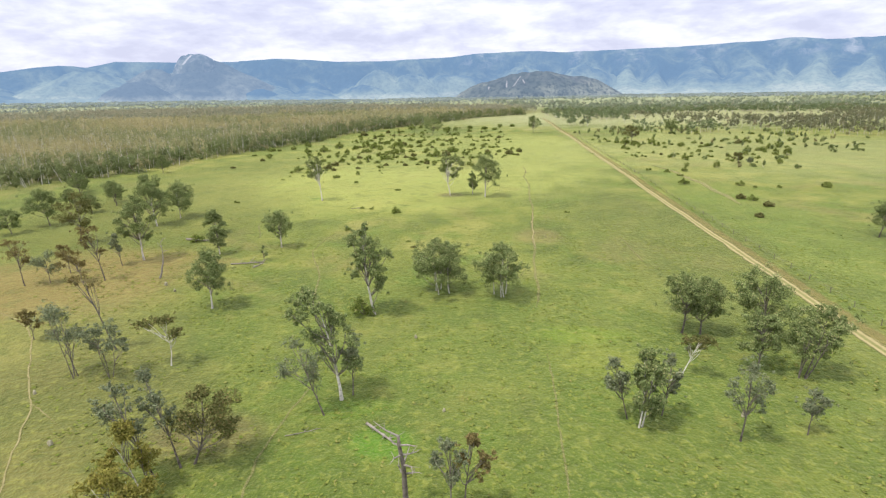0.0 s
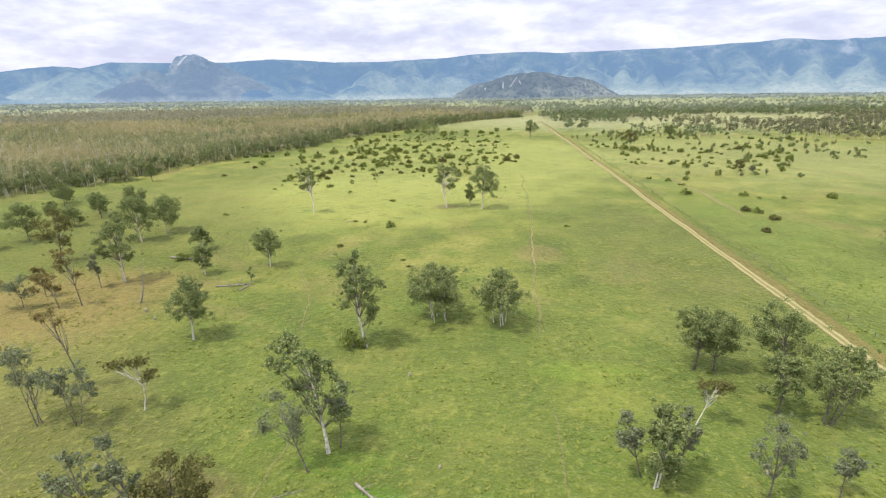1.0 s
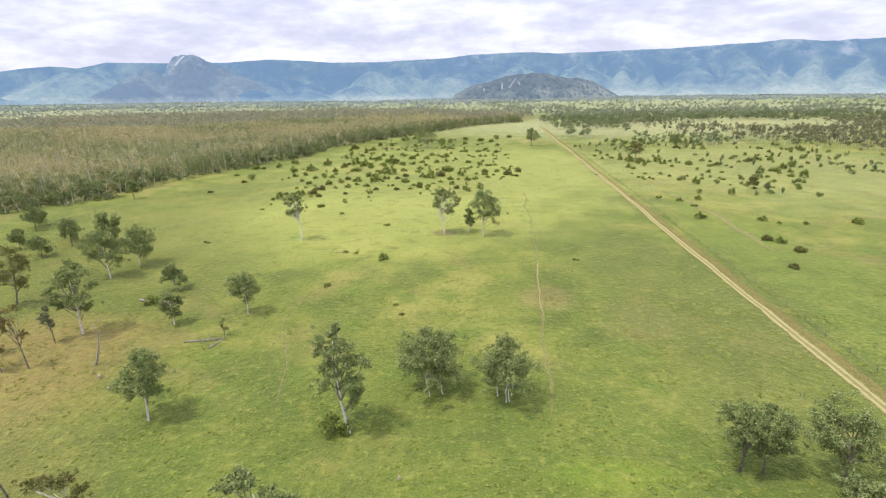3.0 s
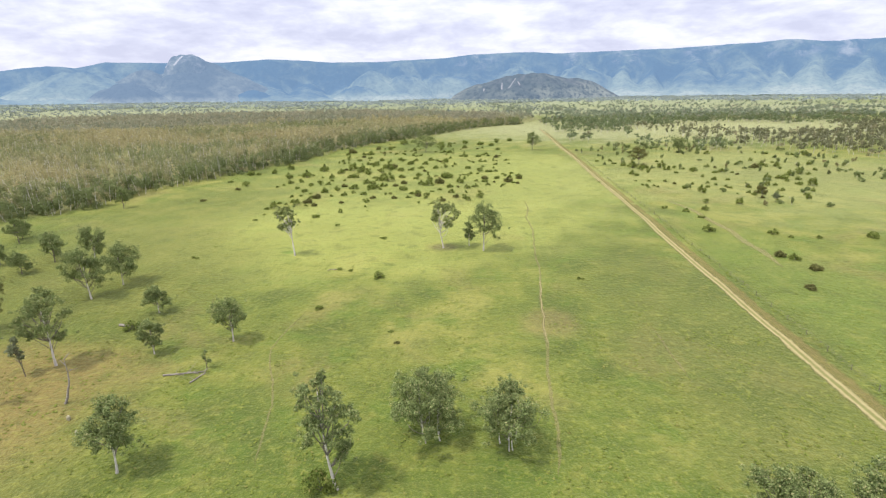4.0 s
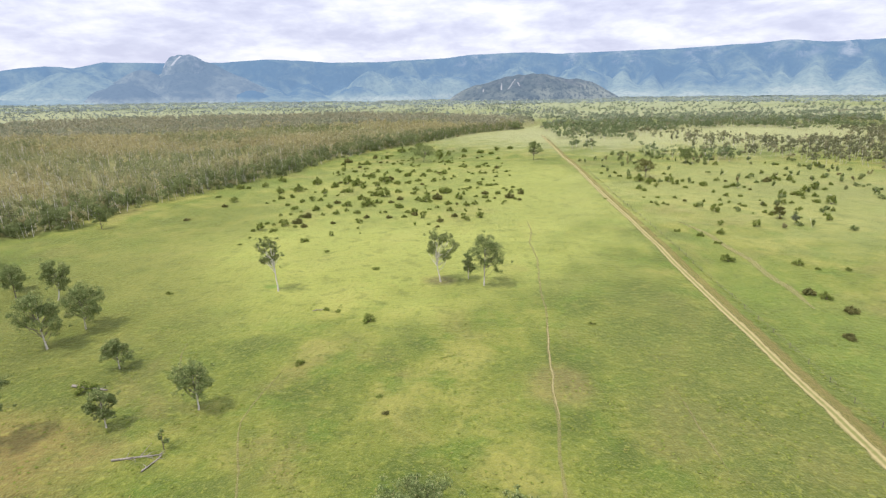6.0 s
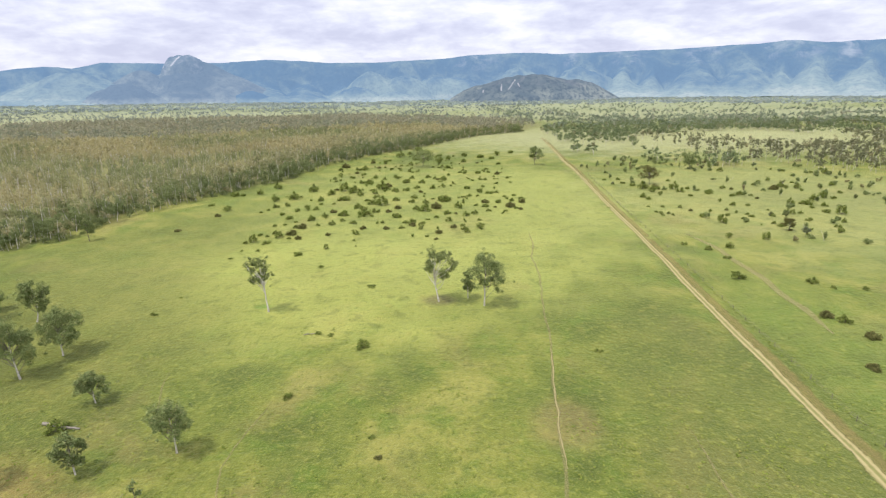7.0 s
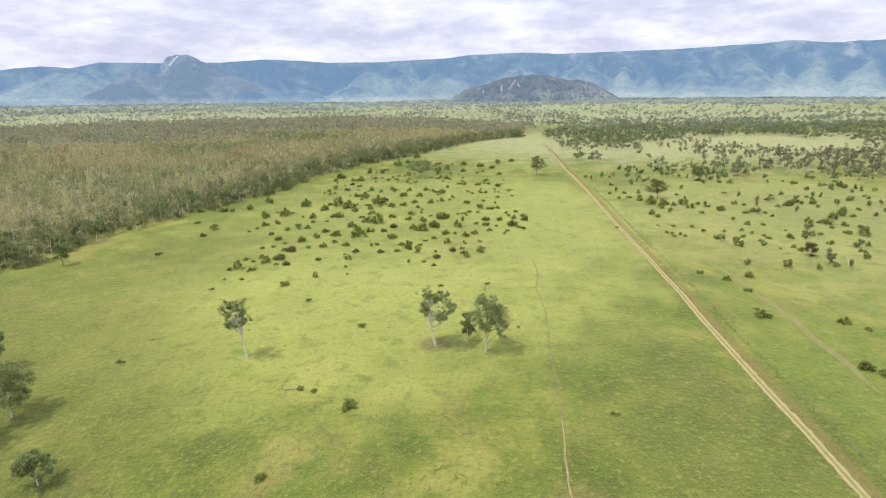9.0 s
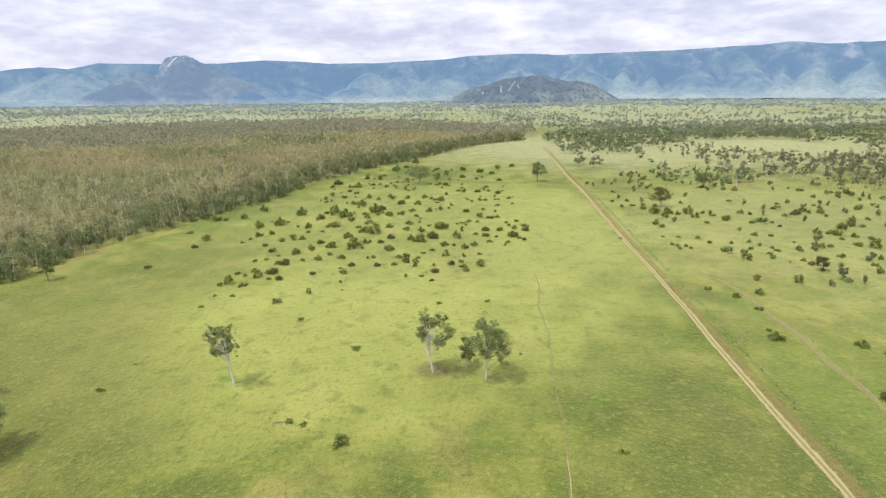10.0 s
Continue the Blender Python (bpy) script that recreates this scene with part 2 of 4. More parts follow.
GRASS_BLADE = make_leaves("grass_blades", (0.15, 0.20, 0.04), (0.275, 0.305, 0.073), (0.31, 0.29, 0.1))
PALE_BARK = make_bark("pale_bark", (0.40, 0.36, 0.30), (0.80, 0.76, 0.69))
GREY_BARK = make_bark("grey_bark", (0.075, 0.062, 0.050), (0.22, 0.19, 0.16))
DEAD_WOOD = make_bark("bleached_wood", (0.16, 0.14, 0.115), (0.35, 0.315, 0.27))
STONE = make_bark("pale_earth_mound", (0.27, 0.25, 0.15), (0.46, 0.42, 0.30))
LIMB_BARK = make_bark("limb_bark", (0.11, 0.095, 0.075), (0.27, 0.24, 0.20))
POST = make_bark("weathered_post", (0.10, 0.085, 0.07), (0.24, 0.21, 0.18))


def make_range(name, bush, open_slope, rock, haze_glow, amount, dots=0.3, folding=1.7):
    """Far slopes with the haze of distance emitted from them: wooded gullies and scarp, open grassy spurs and a pale
    foot haze ("grassy"), bare rock ("crag", "scar").
    """
    m, n = material(name)
    grassy, crag, scar = [n.put("ShaderNodeAttribute") for _ in range(3)]
    grassy.attribute_name, crag.attribute_name, scar.attribute_name = "grassy", "crag", "scar"
    folds, fine = n.noise(n.where, 0.0065, 7.0, 0.62, 0.8), n.noise(n.where, 0.045, 4.0, 0.7)
    g = n.math("ADD", grassy.outputs["Fac"], n.math("MULTIPLY", n.math("SUBTRACT", folds, 0.5), folding))
    c = n.mix(n.step(g, 0.05, 0.95), bush, open_slope)
    # highest values turn paler: haze along the foot, mixed into the colour
    c = n.mix(n.math("MULTIPLY", n.step(g, 0.85, 1.5), 0.8), c, (0.225, 0.228, 0.160))
    c = n.mix(n.math("MULTIPLY", n.step(fine, 0.46, 0.62), dots), c, tuple(v * 0.45 for v in bush))
    r = n.math("MULTIPLY", n.step(n.noise(n.where, 0.012, 7.0, 0.75, 0.5), 0.44, 0.72), n.math("MULTIPLY", crag.outputs["Fac"], 0.6))
    c = n.mix(r, c, rock)
    bare = n.step(n.math("ADD", scar.outputs["Fac"], n.math("MULTIPLY", n.math("SUBTRACT", n.noise(n.where, 0.03, 5.0, 0.7), 0.5), 1.4)), 0.2, 0.7)
    c = n.mix(n.math("MULTIPLY", n.math("MULTIPLY", bare, n.step(scar.outputs["Fac"], 0.0, 0.15)), 0.78), c, (0.30, 0.275, 0.27))
    # bluish haze of distance, added as a glow of the slope itself
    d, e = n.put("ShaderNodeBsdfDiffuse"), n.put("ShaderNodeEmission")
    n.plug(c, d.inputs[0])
    n.plug(col(haze_glow), e.inputs[0])
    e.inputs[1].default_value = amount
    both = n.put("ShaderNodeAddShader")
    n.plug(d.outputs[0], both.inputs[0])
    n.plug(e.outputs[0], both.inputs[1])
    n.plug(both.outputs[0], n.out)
    return m


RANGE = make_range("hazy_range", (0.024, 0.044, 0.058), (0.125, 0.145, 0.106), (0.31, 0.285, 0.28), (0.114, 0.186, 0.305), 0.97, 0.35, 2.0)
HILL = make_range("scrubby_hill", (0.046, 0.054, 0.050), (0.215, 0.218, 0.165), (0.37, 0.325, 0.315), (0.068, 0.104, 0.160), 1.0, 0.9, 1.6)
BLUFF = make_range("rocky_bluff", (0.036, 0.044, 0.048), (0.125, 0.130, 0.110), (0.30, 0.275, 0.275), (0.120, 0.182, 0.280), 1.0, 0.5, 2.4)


# ---- land ----
def land(x, y):
    """The land's height: a flat paddock that falls gently towards the foot of the range."""
    d = max(1.0, math.hypot(x, y))
    k = max(0.0, d - 520)
    fall = -42 * min(1, max(0, 1 + 2 * min(0, x / d + 0.17))) * k * k / (k + 500) / 3338
    return fall + 0.22 * noise.noise((x * 0.06, y * 0.06, 3.1)) + 0.10 * noise.noise((x * 0.2, y * 0.2, 8.7))


def mesh_of(name, verts, faces, mat, smooth=True):
    me = bpy.data.meshes.new(name)
    me.from_pydata(verts, [], faces)
    me.materials.append(mat)
    if smooth:
        me.polygons.foreach_set("use_smooth", [True] * len(me.polygons))
    return me


def polar(height, azimuths, radii, centre=(0, 0)):
    verts = [(centre[0] + r * math.sin(a), centre[1] + r * math.cos(a), 0.0) for r in radii for a in azimuths]
    verts = [(x, y, height(x, y)) for x, y, _ in verts]
    n = len(azimuths)
    faces = [(i * n + j, i * n + j + 1, (i + 1) * n + j + 1, (i + 1) * n + j) for i in range(len(radii) - 1) for j in range(n - 1)]
    return verts, faces


EDGE = [(-262, 130), (-207, 222), (-174, 268), (-159, 302), (-153, 323), (-145, 350), (-128, 385), (-105, 430), (-92, 480), (-66, 548), (-22, 600), (15, 672), (62, 748), (108, 778), (152, 856), (178, 905), (185, 960)]


def depth_in_wood(x, y):
    """Metres behind the woodland's edge, roughly; negative in the open."""
    if y < EDGE[0][1]:
        return EDGE[0][0] - x
    if y > EDGE[-1][1]:
        return EDGE[-1][0] - 0.9 * (y - EDGE[-1][1]) - x
    for (x0, y0), (x1, y1) in zip(EDGE, EDGE[1:]):
        if y <= y1:
            break
    return ((x0 + (x1 - x0) * (y - y0) / (y1 - y0)) - x + 9 * noise.noise((y * 0.035, x * 0.02, 5.0))) * 0.75


def mark(ob, name, values):
    ob.data.attributes.new(name, "FLOAT", "POINT").data.foreach_set("value", values)


radii = [0.0]
while radii[-1] < 4880:
    radii.append(radii[-1] + max(2.5, radii[-1] * 0.022))
turns = [math.tau * k / 360 for k in range(361)]
verts, faces = polar(land, turns, radii)
ground = new("ground", mesh_of("ground", verts, faces, GROUND))
mark(ground, "litter", [min(1.0, max(0.0, depth_in_wood(x, y) / 14)) if 100 < math.hypot(x, y) < 1350 else 0.0 for x, y, _ in verts])
tagged(ground, "green pasture with dry and trodden patches", "pasture", kind="structure")


def strip(name, line, width, mat, label, category, lift=0.03, wobble=0.5, seed=0):
    """A band of earth on the land along a line."""
    pts = []
    for (x0, y0), (x1, y1) in zip(line, line[1:]):
        k = max(2, int(math.hypot(x1 - x0, y1 - y0) / (1.2 if width < 2 else 3)))
        pts += [(x0 + (x1 - x0) * i / k, y0 + (y1 - y0) * i / k) for i in range(k)]
    pts.append(line[-1])
    pts = [(x + wobble * (noise.noise((x * 0.05, y * 0.05, seed)) + (0.5 * noise.noise((x * 0.16, y * 0.16, seed)) + 0.22 * noise.noise((x * 0.5, y * 0.5, seed)) if width < 2 else 0)), y) for x, y in pts]
    verts, faces, uvs = [], [], []
    for i, (x, y) in enumerate(pts):
        x0, y0 = pts[max(0, i - 1)]
        x1, y1 = pts[min(len(pts) - 1, i + 1)]
        side = Vector((y1 - y0, x0 - x1)).normalized()
        wide = width * (1 + 0.12 * noise.noise((x * 0.03, y * 0.03, seed + 5.5))) * min(1.0, (i + 1) / 6, (len(pts) - i) / 6)
        for u in (0, 0.25, 0.5, 0.75, 1):
            px, py = x + side.x * wide * (u - 0.5), y + side.y * wide * (u - 0.5)
            verts.append((px, py, land(px, py) + lift))
            uvs.append((u, i * 0.3))
        if i:
            faces += [(5 * i - 5 + k, 5 * i - 4 + k, 5 * i + 1 + k, 5 * i + k) for k in range(4)]
    me = mesh_of(name, verts, faces, mat)
    layer = me.uv_layers.new()
    for loop in me.loops:
        layer.data[loop.index].uv = uvs[loop.vertex_index]
    return tagged(new(name, me), label, category, kind="structure")


TRACK = [(62, -40), (67, 30), (69.4, 62), (72.2, 92), (74.1, 115), (75.6, 134), (77.3, 154), (79.3, 180), (81.6, 205), (84.2, 228), (86.9, 257), (90.2, 303), (97.3, 377), (102.3, 431), (106, 490), (111, 540), (117, 604), (126, 700)]
strip("verge", [(x + 1.9, y) for x, y in TRACK], 5.6, VERGE, "worn reddish verge beside the dirt track", "verge", 0.05, 0.25, 3)
strip("road", TRACK, 3.7, EARTH, "sandy two-wheel dirt track through the pasture", "dirt track", 0.09, 0.25, 3)
strip("path", [(-47, 20), (-50, 32), (-54, 39), (-60, 49), (-63, 53), (-69, 62), (-75, 70), (-83, 78), (-93, 84), (-110, 90)], 0.30, WORN, "pale narrow cattle path worn into the grass", "path", 0.09, 1.5, 7)
strip("path", [(-62, 51), (-57, 48), (-52, 44)], 0.24, WORN, "short pale branch of a cattle path", "path", 0.12, 0.8, 8)
strip("path", [(17, 80), (18.6, 90), (20.5, 104), (22.2, 114), (23.6, 123), (25.0, 132), (26.4, 145), (29, 160), (30.3, 170.5), (31.7, 183), (33.1, 197), (35.7, 214), (36.4, 235), (39.3, 248), (41, 268)], 1.0, FAINT, "faint cattle path worn into the grass", "path", 0.1, 0.8, 9)
strip("path", [(23.2, 118), (24.4, 127), (25.0, 133), (26.0, 141), (27.6, 151), (29.2, 162)], 0.5, WORN, "pale bare stretch of a cattle path", "path", 0.13, 0.8, 9)
strip("path", [(-27.8, 83), (-29, 90), (-30.2, 99), (-32.2, 107), (-36.7, 120), (-36.4, 126), (-35, 133), (-34, 141)], 0.6, FAINT, "faint cattle path curving through the grass", "path", 0.1, 0.8, 13)
strip("path", [(-55.5, 133), (-57.2, 139.4), (-60, 147), (-61.6, 153)], 0.7, FAINT, "short faint cattle path in the grass", "path", 0.1, 0.8, 14)
strip("path", [(47.5, 104), (48, 111), (48.7, 122), (49.2, 129)], 0.7, FAINT, "short faint cattle path in the grass", "path", 0.1, 0.6, 15)
strip("path", [(12, 28), (13, 38), (15, 52), (16, 62)], 0.45, FAINT, "short faint cattle path in lush grass", "path", 0.1, 0.8, 10)
strip("path", [(-22, 25), (-23, 37), (-22, 45), (-20, 56)], 0.5, FAINT, "faint pale cattle path between trees", "path", 0.1, 1.0, 11)
strip("path", [(103, 166), (104.9, 179), (105.6, 188.5), (107.7, 201.6), (109.4, 219.6), (110, 239), (107, 262)], 3.6, RUTTED, "faint old wheel rut in the pasture", "path", 0.1, 1.5, 12)


# ---- the range ----
RIDGE = [(-60, 1.2), (-46, 1.6), (-38.7, 1.78), (-36.8, 2.08), (-34.9, 2.25), (-32.9, 2.15), (-30.7, 2.6), (-27, 2.55), (-21, 2.6),
         (-17, 2.84), (-13.5, 2.74), (-10.7, 2.5), (-5, 2.55), (0.7, 2.78), (3.6, 3.08), (8.7, 3.16), (12, 2.95), (17.4, 3.02),
         (22.4, 3.02), (27.1, 3.18), (29.3, 3.2), (31.4, 3.4), (32.6, 3.33), (34.2, 3.06), (35.3, 2.99), (36.4, 3.1), (42, 3.0), (60, 2.6)]


def ridge_height(az):
    for (a0, e0), (a1, e1) in zip(RIDGE, RIDGE[1:]):
        if az <= a1:
            break
    return 42 + 4330 * math.tan(radians(e0 + (e1 - e0) * (az - a0) / (a1 - a0)))


# spurs that run down from the scarp: azimuth at the top and at the foot, half width, height of the top as a share, grassiness
SPURS = [(-41, -40, 3.2, 0.75, 0.4), (-36.5, -34.5, 3.4, 0.66, 0.95), (-31.5, -31.0, 2.4, 0.9, 0.7), (-17.6, -17.2, 2.6, 0.62, 0.35), (-13.2, -13.5, 2.4, 0.55, 0.3), (-9.6, -9.9, 1.9, 0.55, 0.5),
         (5.2, 5.0, 2.0, 0.5, 0.6), (11.4, 11.0, 1.8, 0.62, 0.75), (15.2, 14.6, 2.4, 0.74, 0.85), (18.4, 18.2, 1.9, 0.80, 0.75), (20.9, 20.4, 1.4, 0.66, 0.6), (24.9, 24.2, 2.9, 0.88, 0.42),
         (28.9, 28.7, 2.8, 0.80, 0.45), (31.4, 31.3, 1.6, 0.55, 0.9), (34.0, 33.6, 2.4, 0.74, 0.9), (37.4, 37.0, 2.2, 0.78, 0.8), (41.5, 41, 3.0, 0.8, 0.6)]


def slope(az, r):
    """How far up the range a place lies, as a share of the ridge's height, and how grassy it is."""
    u = min(1.0, max(0.0, (r - 3420) / 910))
    az += 0.5 * noise.noise((az * 0.5, u * 3.0, 1.7)) + 0.16 * noise.noise((az * 1.7, u * 7.0, 5.2))
    low = min(1.0, u / 0.62)
    apron = (0.13 if az > 8 else 0.10) * low * low * (3 - 2 * low)
    k = min(1.0, max(0.0, (u - 0.60 + 0.08 * noise.noise((az * 0.35, 3.3, 0.0))) / 0.36))
    rise = apron + (1 - apron) * k * k * (3 - 2 * k)
    grass = 0.24 + 0.70 * max(0.0, 1 - k * 3.0) * (1.15 if az > 8 else 0.6)
    for top, foot, wide, share, green in SPURS:
        line = foot + (top - foot) * u
        w0 = wide * (1.5 - 0.65 * u)
        across = 1 - abs(az - line) / w0
        if across <= 0:
            continue
        down = min(1.0, max(0.0, (u - 0.10) / 0.80))
        crest = share * down ** 0.95 * (1 + 0.18 * noise.noise((line * 2.0, u * 5.0, 7.7)))
        h = crest * (1 - (1 - across) ** 1.6)
        part_of = min(1.0, max(0.0, (h - rise + 0.10) / 0.16))
        grass += (green * (0.75 + 0.45 * across) * (1.05 - 0.5 * down) - grass) * part_of * 0.8
        lift = h - rise
        rise += lift if lift > 0.06 else (lift + 0.06) ** 2 / 0.24 if lift > -0.06 else 0.0
    return rise, grass


def range_height(x, y):
    az, r = math.degrees(math.atan2(x, y)), math.hypot(x, y)
    rise = slope(az, r)[0]
    rough = 13 * noise.noise((x * 0.009, y * 0.009, 2.0)) + 7 * noise.noise((x * 0.03, y * 0.03, 4.0))
    base = land(x, y) - 3
    return base + (ridge_height(az) - base) * rise + rough * min(1, 6 * rise) * (1 - 0.8 * max(0, (rise - 0.85) / 0.15))


# cliffs: azimuth, width in degrees
CRAGS = [(3.8, 2.6), (13.5, 1.2), (18.5, 2.0), (25.0, 2.0), (32.6, 2.2), (36.0, 1.2), (30.5, 1.0)]
verts, faces = polar(range_height, [radians(-56 + 0.14 * k) for k in range(801)], [3400 + 19 * k for k in range(54)])
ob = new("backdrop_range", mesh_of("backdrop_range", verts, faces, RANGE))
tagged(ob, "long hazy blue mountain escarpment with grassy spurs", "mountain range", kind="structure")
grassy, crag = [], []
for x, y, z in verts:
    az, r = math.degrees(math.atan2(x, y)), math.hypot(x, y)
    share = (z + 40) / (ridge_height(az) + 40)
    # last term raises the value at the foot to paint haze there
    grassy.append(slope(az, r)[1] + (0.75 if az > 12 else 0.35) * max(0, 1 - share / 0.22))
    crag.append(max([max(0, 1 - abs(az - a) / w0) for a, w0 in CRAGS]) * min(1, max(0, (share - 0.62) / 0.12)))
mark(ob, "grassy", grassy)
mark(ob, "crag", crag)


def dome(name, az, r, wide, deep, high, power, mat, label, rough=0.25, seed=0.0, grass=0.5, cliff=0.0, skew=0.0, fine=(34, 110), scars=()):
    """A hill of its own in front of the range; cliff: how rocky its upper part is; scars: bare streaks as azimuth, lean, width, lowest and highest point."""
    cx, cy = r * math.sin(radians(az)), r * math.cos(radians(az))
    verts, faces, grassy, crag, scarred = [], [], [], [], []
    rings, around = fine
    t = radians(az)
    for i in range(rings + 1):
        s = i / rings
        for j in range(around):
            b = math.tau * j / around
            q = s * (1 + 0.16 * noise.noise((math.cos(b) * 1.6, math.sin(b) * 1.6, seed)))
            across, along = wide * (q * math.cos(b) + skew * (1 - s)), deep * q * math.sin(b)
            x, y = cx + across * math.cos(t) + along * math.sin(t), cy - across * math.sin(t) + along * math.cos(t)
            swell = max(0.0, 1 - s ** power)
            swell *= 1 + rough * noise.noise((x * 0.006, y * 0.006, seed)) + 0.35 * rough * noise.noise((x * 0.02, y * 0.02, seed))
            z = land(x, y) - 4 + high * swell
            verts.append((x, y, z))
            # last term pales the hill's foot as painted haze
            grassy.append(grass * (1.1 - 0.55 * swell) + 0.12 * (1 - swell) - 0.25 * (0.5 + noise.noise((math.cos(b) * 2.2, math.sin(b) * 2.2, seed + 3.0))) + 0.9 * max(0, 1 - (high * swell - 4) / 42) * (mat is not HILL))
            crag.append(cliff * min(1, max(0, (swell - 0.35) / 0.3)))
            here = math.degrees(math.atan2(x, y))
            scarred.append(max([max(0, 1 - abs(here - a - lean * (z - z0) / (z1 - z0)) / w0) * (z0 < z < z1) for a, lean, w0, z0, z1 in scars] + [0]))
    for i in range(rings):
        for j in range(around):
            k = (j + 1) % around
            faces.append((i * around + j, i * around + k, (i + 1) * around + k, (i + 1) * around + j))
    ob = tagged(new(name, mesh_of(name, verts, faces, mat)), label, "hill", kind="structure")
    mark(ob, "grassy", grassy)
    mark(ob, "crag", crag)
    mark(ob, "scar", scarred)
    return ob


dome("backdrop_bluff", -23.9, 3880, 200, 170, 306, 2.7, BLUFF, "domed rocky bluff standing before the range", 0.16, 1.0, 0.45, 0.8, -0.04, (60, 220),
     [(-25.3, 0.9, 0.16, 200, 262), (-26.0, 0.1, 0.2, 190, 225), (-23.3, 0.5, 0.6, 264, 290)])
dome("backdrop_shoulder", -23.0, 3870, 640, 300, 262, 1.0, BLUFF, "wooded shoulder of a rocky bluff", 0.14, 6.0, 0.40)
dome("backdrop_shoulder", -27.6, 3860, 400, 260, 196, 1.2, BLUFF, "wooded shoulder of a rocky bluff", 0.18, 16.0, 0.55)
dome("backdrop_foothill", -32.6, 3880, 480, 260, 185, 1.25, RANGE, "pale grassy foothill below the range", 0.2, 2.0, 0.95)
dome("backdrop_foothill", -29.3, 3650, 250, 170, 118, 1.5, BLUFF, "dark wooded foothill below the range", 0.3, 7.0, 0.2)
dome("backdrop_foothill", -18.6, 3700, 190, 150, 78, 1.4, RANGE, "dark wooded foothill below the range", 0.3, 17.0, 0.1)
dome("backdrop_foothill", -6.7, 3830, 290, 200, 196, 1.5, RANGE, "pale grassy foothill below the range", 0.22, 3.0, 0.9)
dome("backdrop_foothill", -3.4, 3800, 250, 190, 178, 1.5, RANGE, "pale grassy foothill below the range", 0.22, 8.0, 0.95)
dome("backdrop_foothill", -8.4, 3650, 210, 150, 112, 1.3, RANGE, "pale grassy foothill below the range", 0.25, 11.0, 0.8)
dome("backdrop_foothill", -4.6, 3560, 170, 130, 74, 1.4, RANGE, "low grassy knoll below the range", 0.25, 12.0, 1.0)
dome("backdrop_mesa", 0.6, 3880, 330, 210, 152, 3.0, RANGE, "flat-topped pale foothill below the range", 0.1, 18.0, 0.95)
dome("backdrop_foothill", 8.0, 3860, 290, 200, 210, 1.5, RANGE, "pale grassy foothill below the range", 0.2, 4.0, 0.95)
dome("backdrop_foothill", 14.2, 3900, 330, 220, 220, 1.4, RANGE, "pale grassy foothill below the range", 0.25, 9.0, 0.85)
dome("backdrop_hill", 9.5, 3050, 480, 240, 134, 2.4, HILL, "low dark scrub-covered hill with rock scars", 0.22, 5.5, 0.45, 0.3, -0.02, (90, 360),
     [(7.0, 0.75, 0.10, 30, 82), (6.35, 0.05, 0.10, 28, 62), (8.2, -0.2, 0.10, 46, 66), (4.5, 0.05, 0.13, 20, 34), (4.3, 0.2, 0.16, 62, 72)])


# ---- trees ----
def part(name, me, parent, label=""):
    ob = new(name, me)
    ob.parent = parent
    return tagged(ob, label)


class Shape:
    """Gathers tubes and leaf sprays for one mesh."""

    def __init__(self, seed):
        self.v, self.f, self.r = [], [], random.Random(seed)

    def tube(self, pts, radii, sides=6):
        first = len(self.v)
        for i, (p, rad) in enumerate(zip(pts, radii)):
            way = (pts[min(i + 1, len(pts) - 1)] - pts[max(i - 1, 0)]).normalized()
            a = way.cross(Vector((0.31, 0.95, 0.1))).normalized()
            b = way.cross(a)
            self.v += [p + (a * math.cos(math.tau * k / sides) + b * math.sin(math.tau * k / sides)) * rad for k in range(sides)]
        for i in range(len(pts) - 1):
            o = first + i * sides
            self.f += [(o + k, o + (k + 1) % sides, o + sides + (k + 1) % sides, o + sides + k) for k in range(sides)]
        self.f.append(tuple(first + (len(pts) - 1) * sides + k for k in range(sides)))

    def spray(self, centre, reach, count, size, droop=0.4, flat=0.75):
        """Hanging leaf sprays filling a clump, denser towards its shell."""
        if count < 1:
            return
        r = np.random.default_rng(self.r.randrange(1 << 30))

        def unit(v):
            return v / np.maximum(1e-9, np.linalg.norm(v, axis=1, keepdims=True))

        d = unit(r.normal(0, 1, (count, 3))) * r.random((count, 1)) ** 0.45
        p = np.array(centre) + d * np.array([reach, reach, reach * flat])
        face = unit(d * 1.1 + r.normal(0, 0.55, (count, 3)) + np.array([0, 0, 0.25]))
        long = unit(np.cross(face, r.normal(0, 1, (count, 3)) * np.array([1, 1, 0.5 + droop])))
        wide = np.cross(face, long)
        s = size * r.uniform(0.6, 1.4, (count, 1))
        first = len(self.v)
        self.v += np.stack([p - long * s * 0.5, p + wide * s * 0.27, p + long * s * 0.5, p - wide * s * 0.27], 1).reshape(-1, 3).tolist()
        self.f += (np.arange(count * 4).reshape(-1, 4) + first).tolist()

    def mesh(self, name, mat, smooth=False):
        return mesh_of(name, [tuple(v) for v in self.v], [tuple(f) for f in self.f], mat, smooth)


def curve(start, end, bend, steps, r):
    """Points from start to end along an uneven bow."""
    side = Vector((r.gauss(0, 1), r.gauss(0, 1), r.gauss(0, 0.3))) * bend
    return [start.lerp(end, i / steps) + side * math.sin(math.pi * i / steps) + Vector((r.gauss(0, 1), r.gauss(0, 1), 0)) * bend * 0.12 * (0 < i < steps) for i in range(steps + 1)]


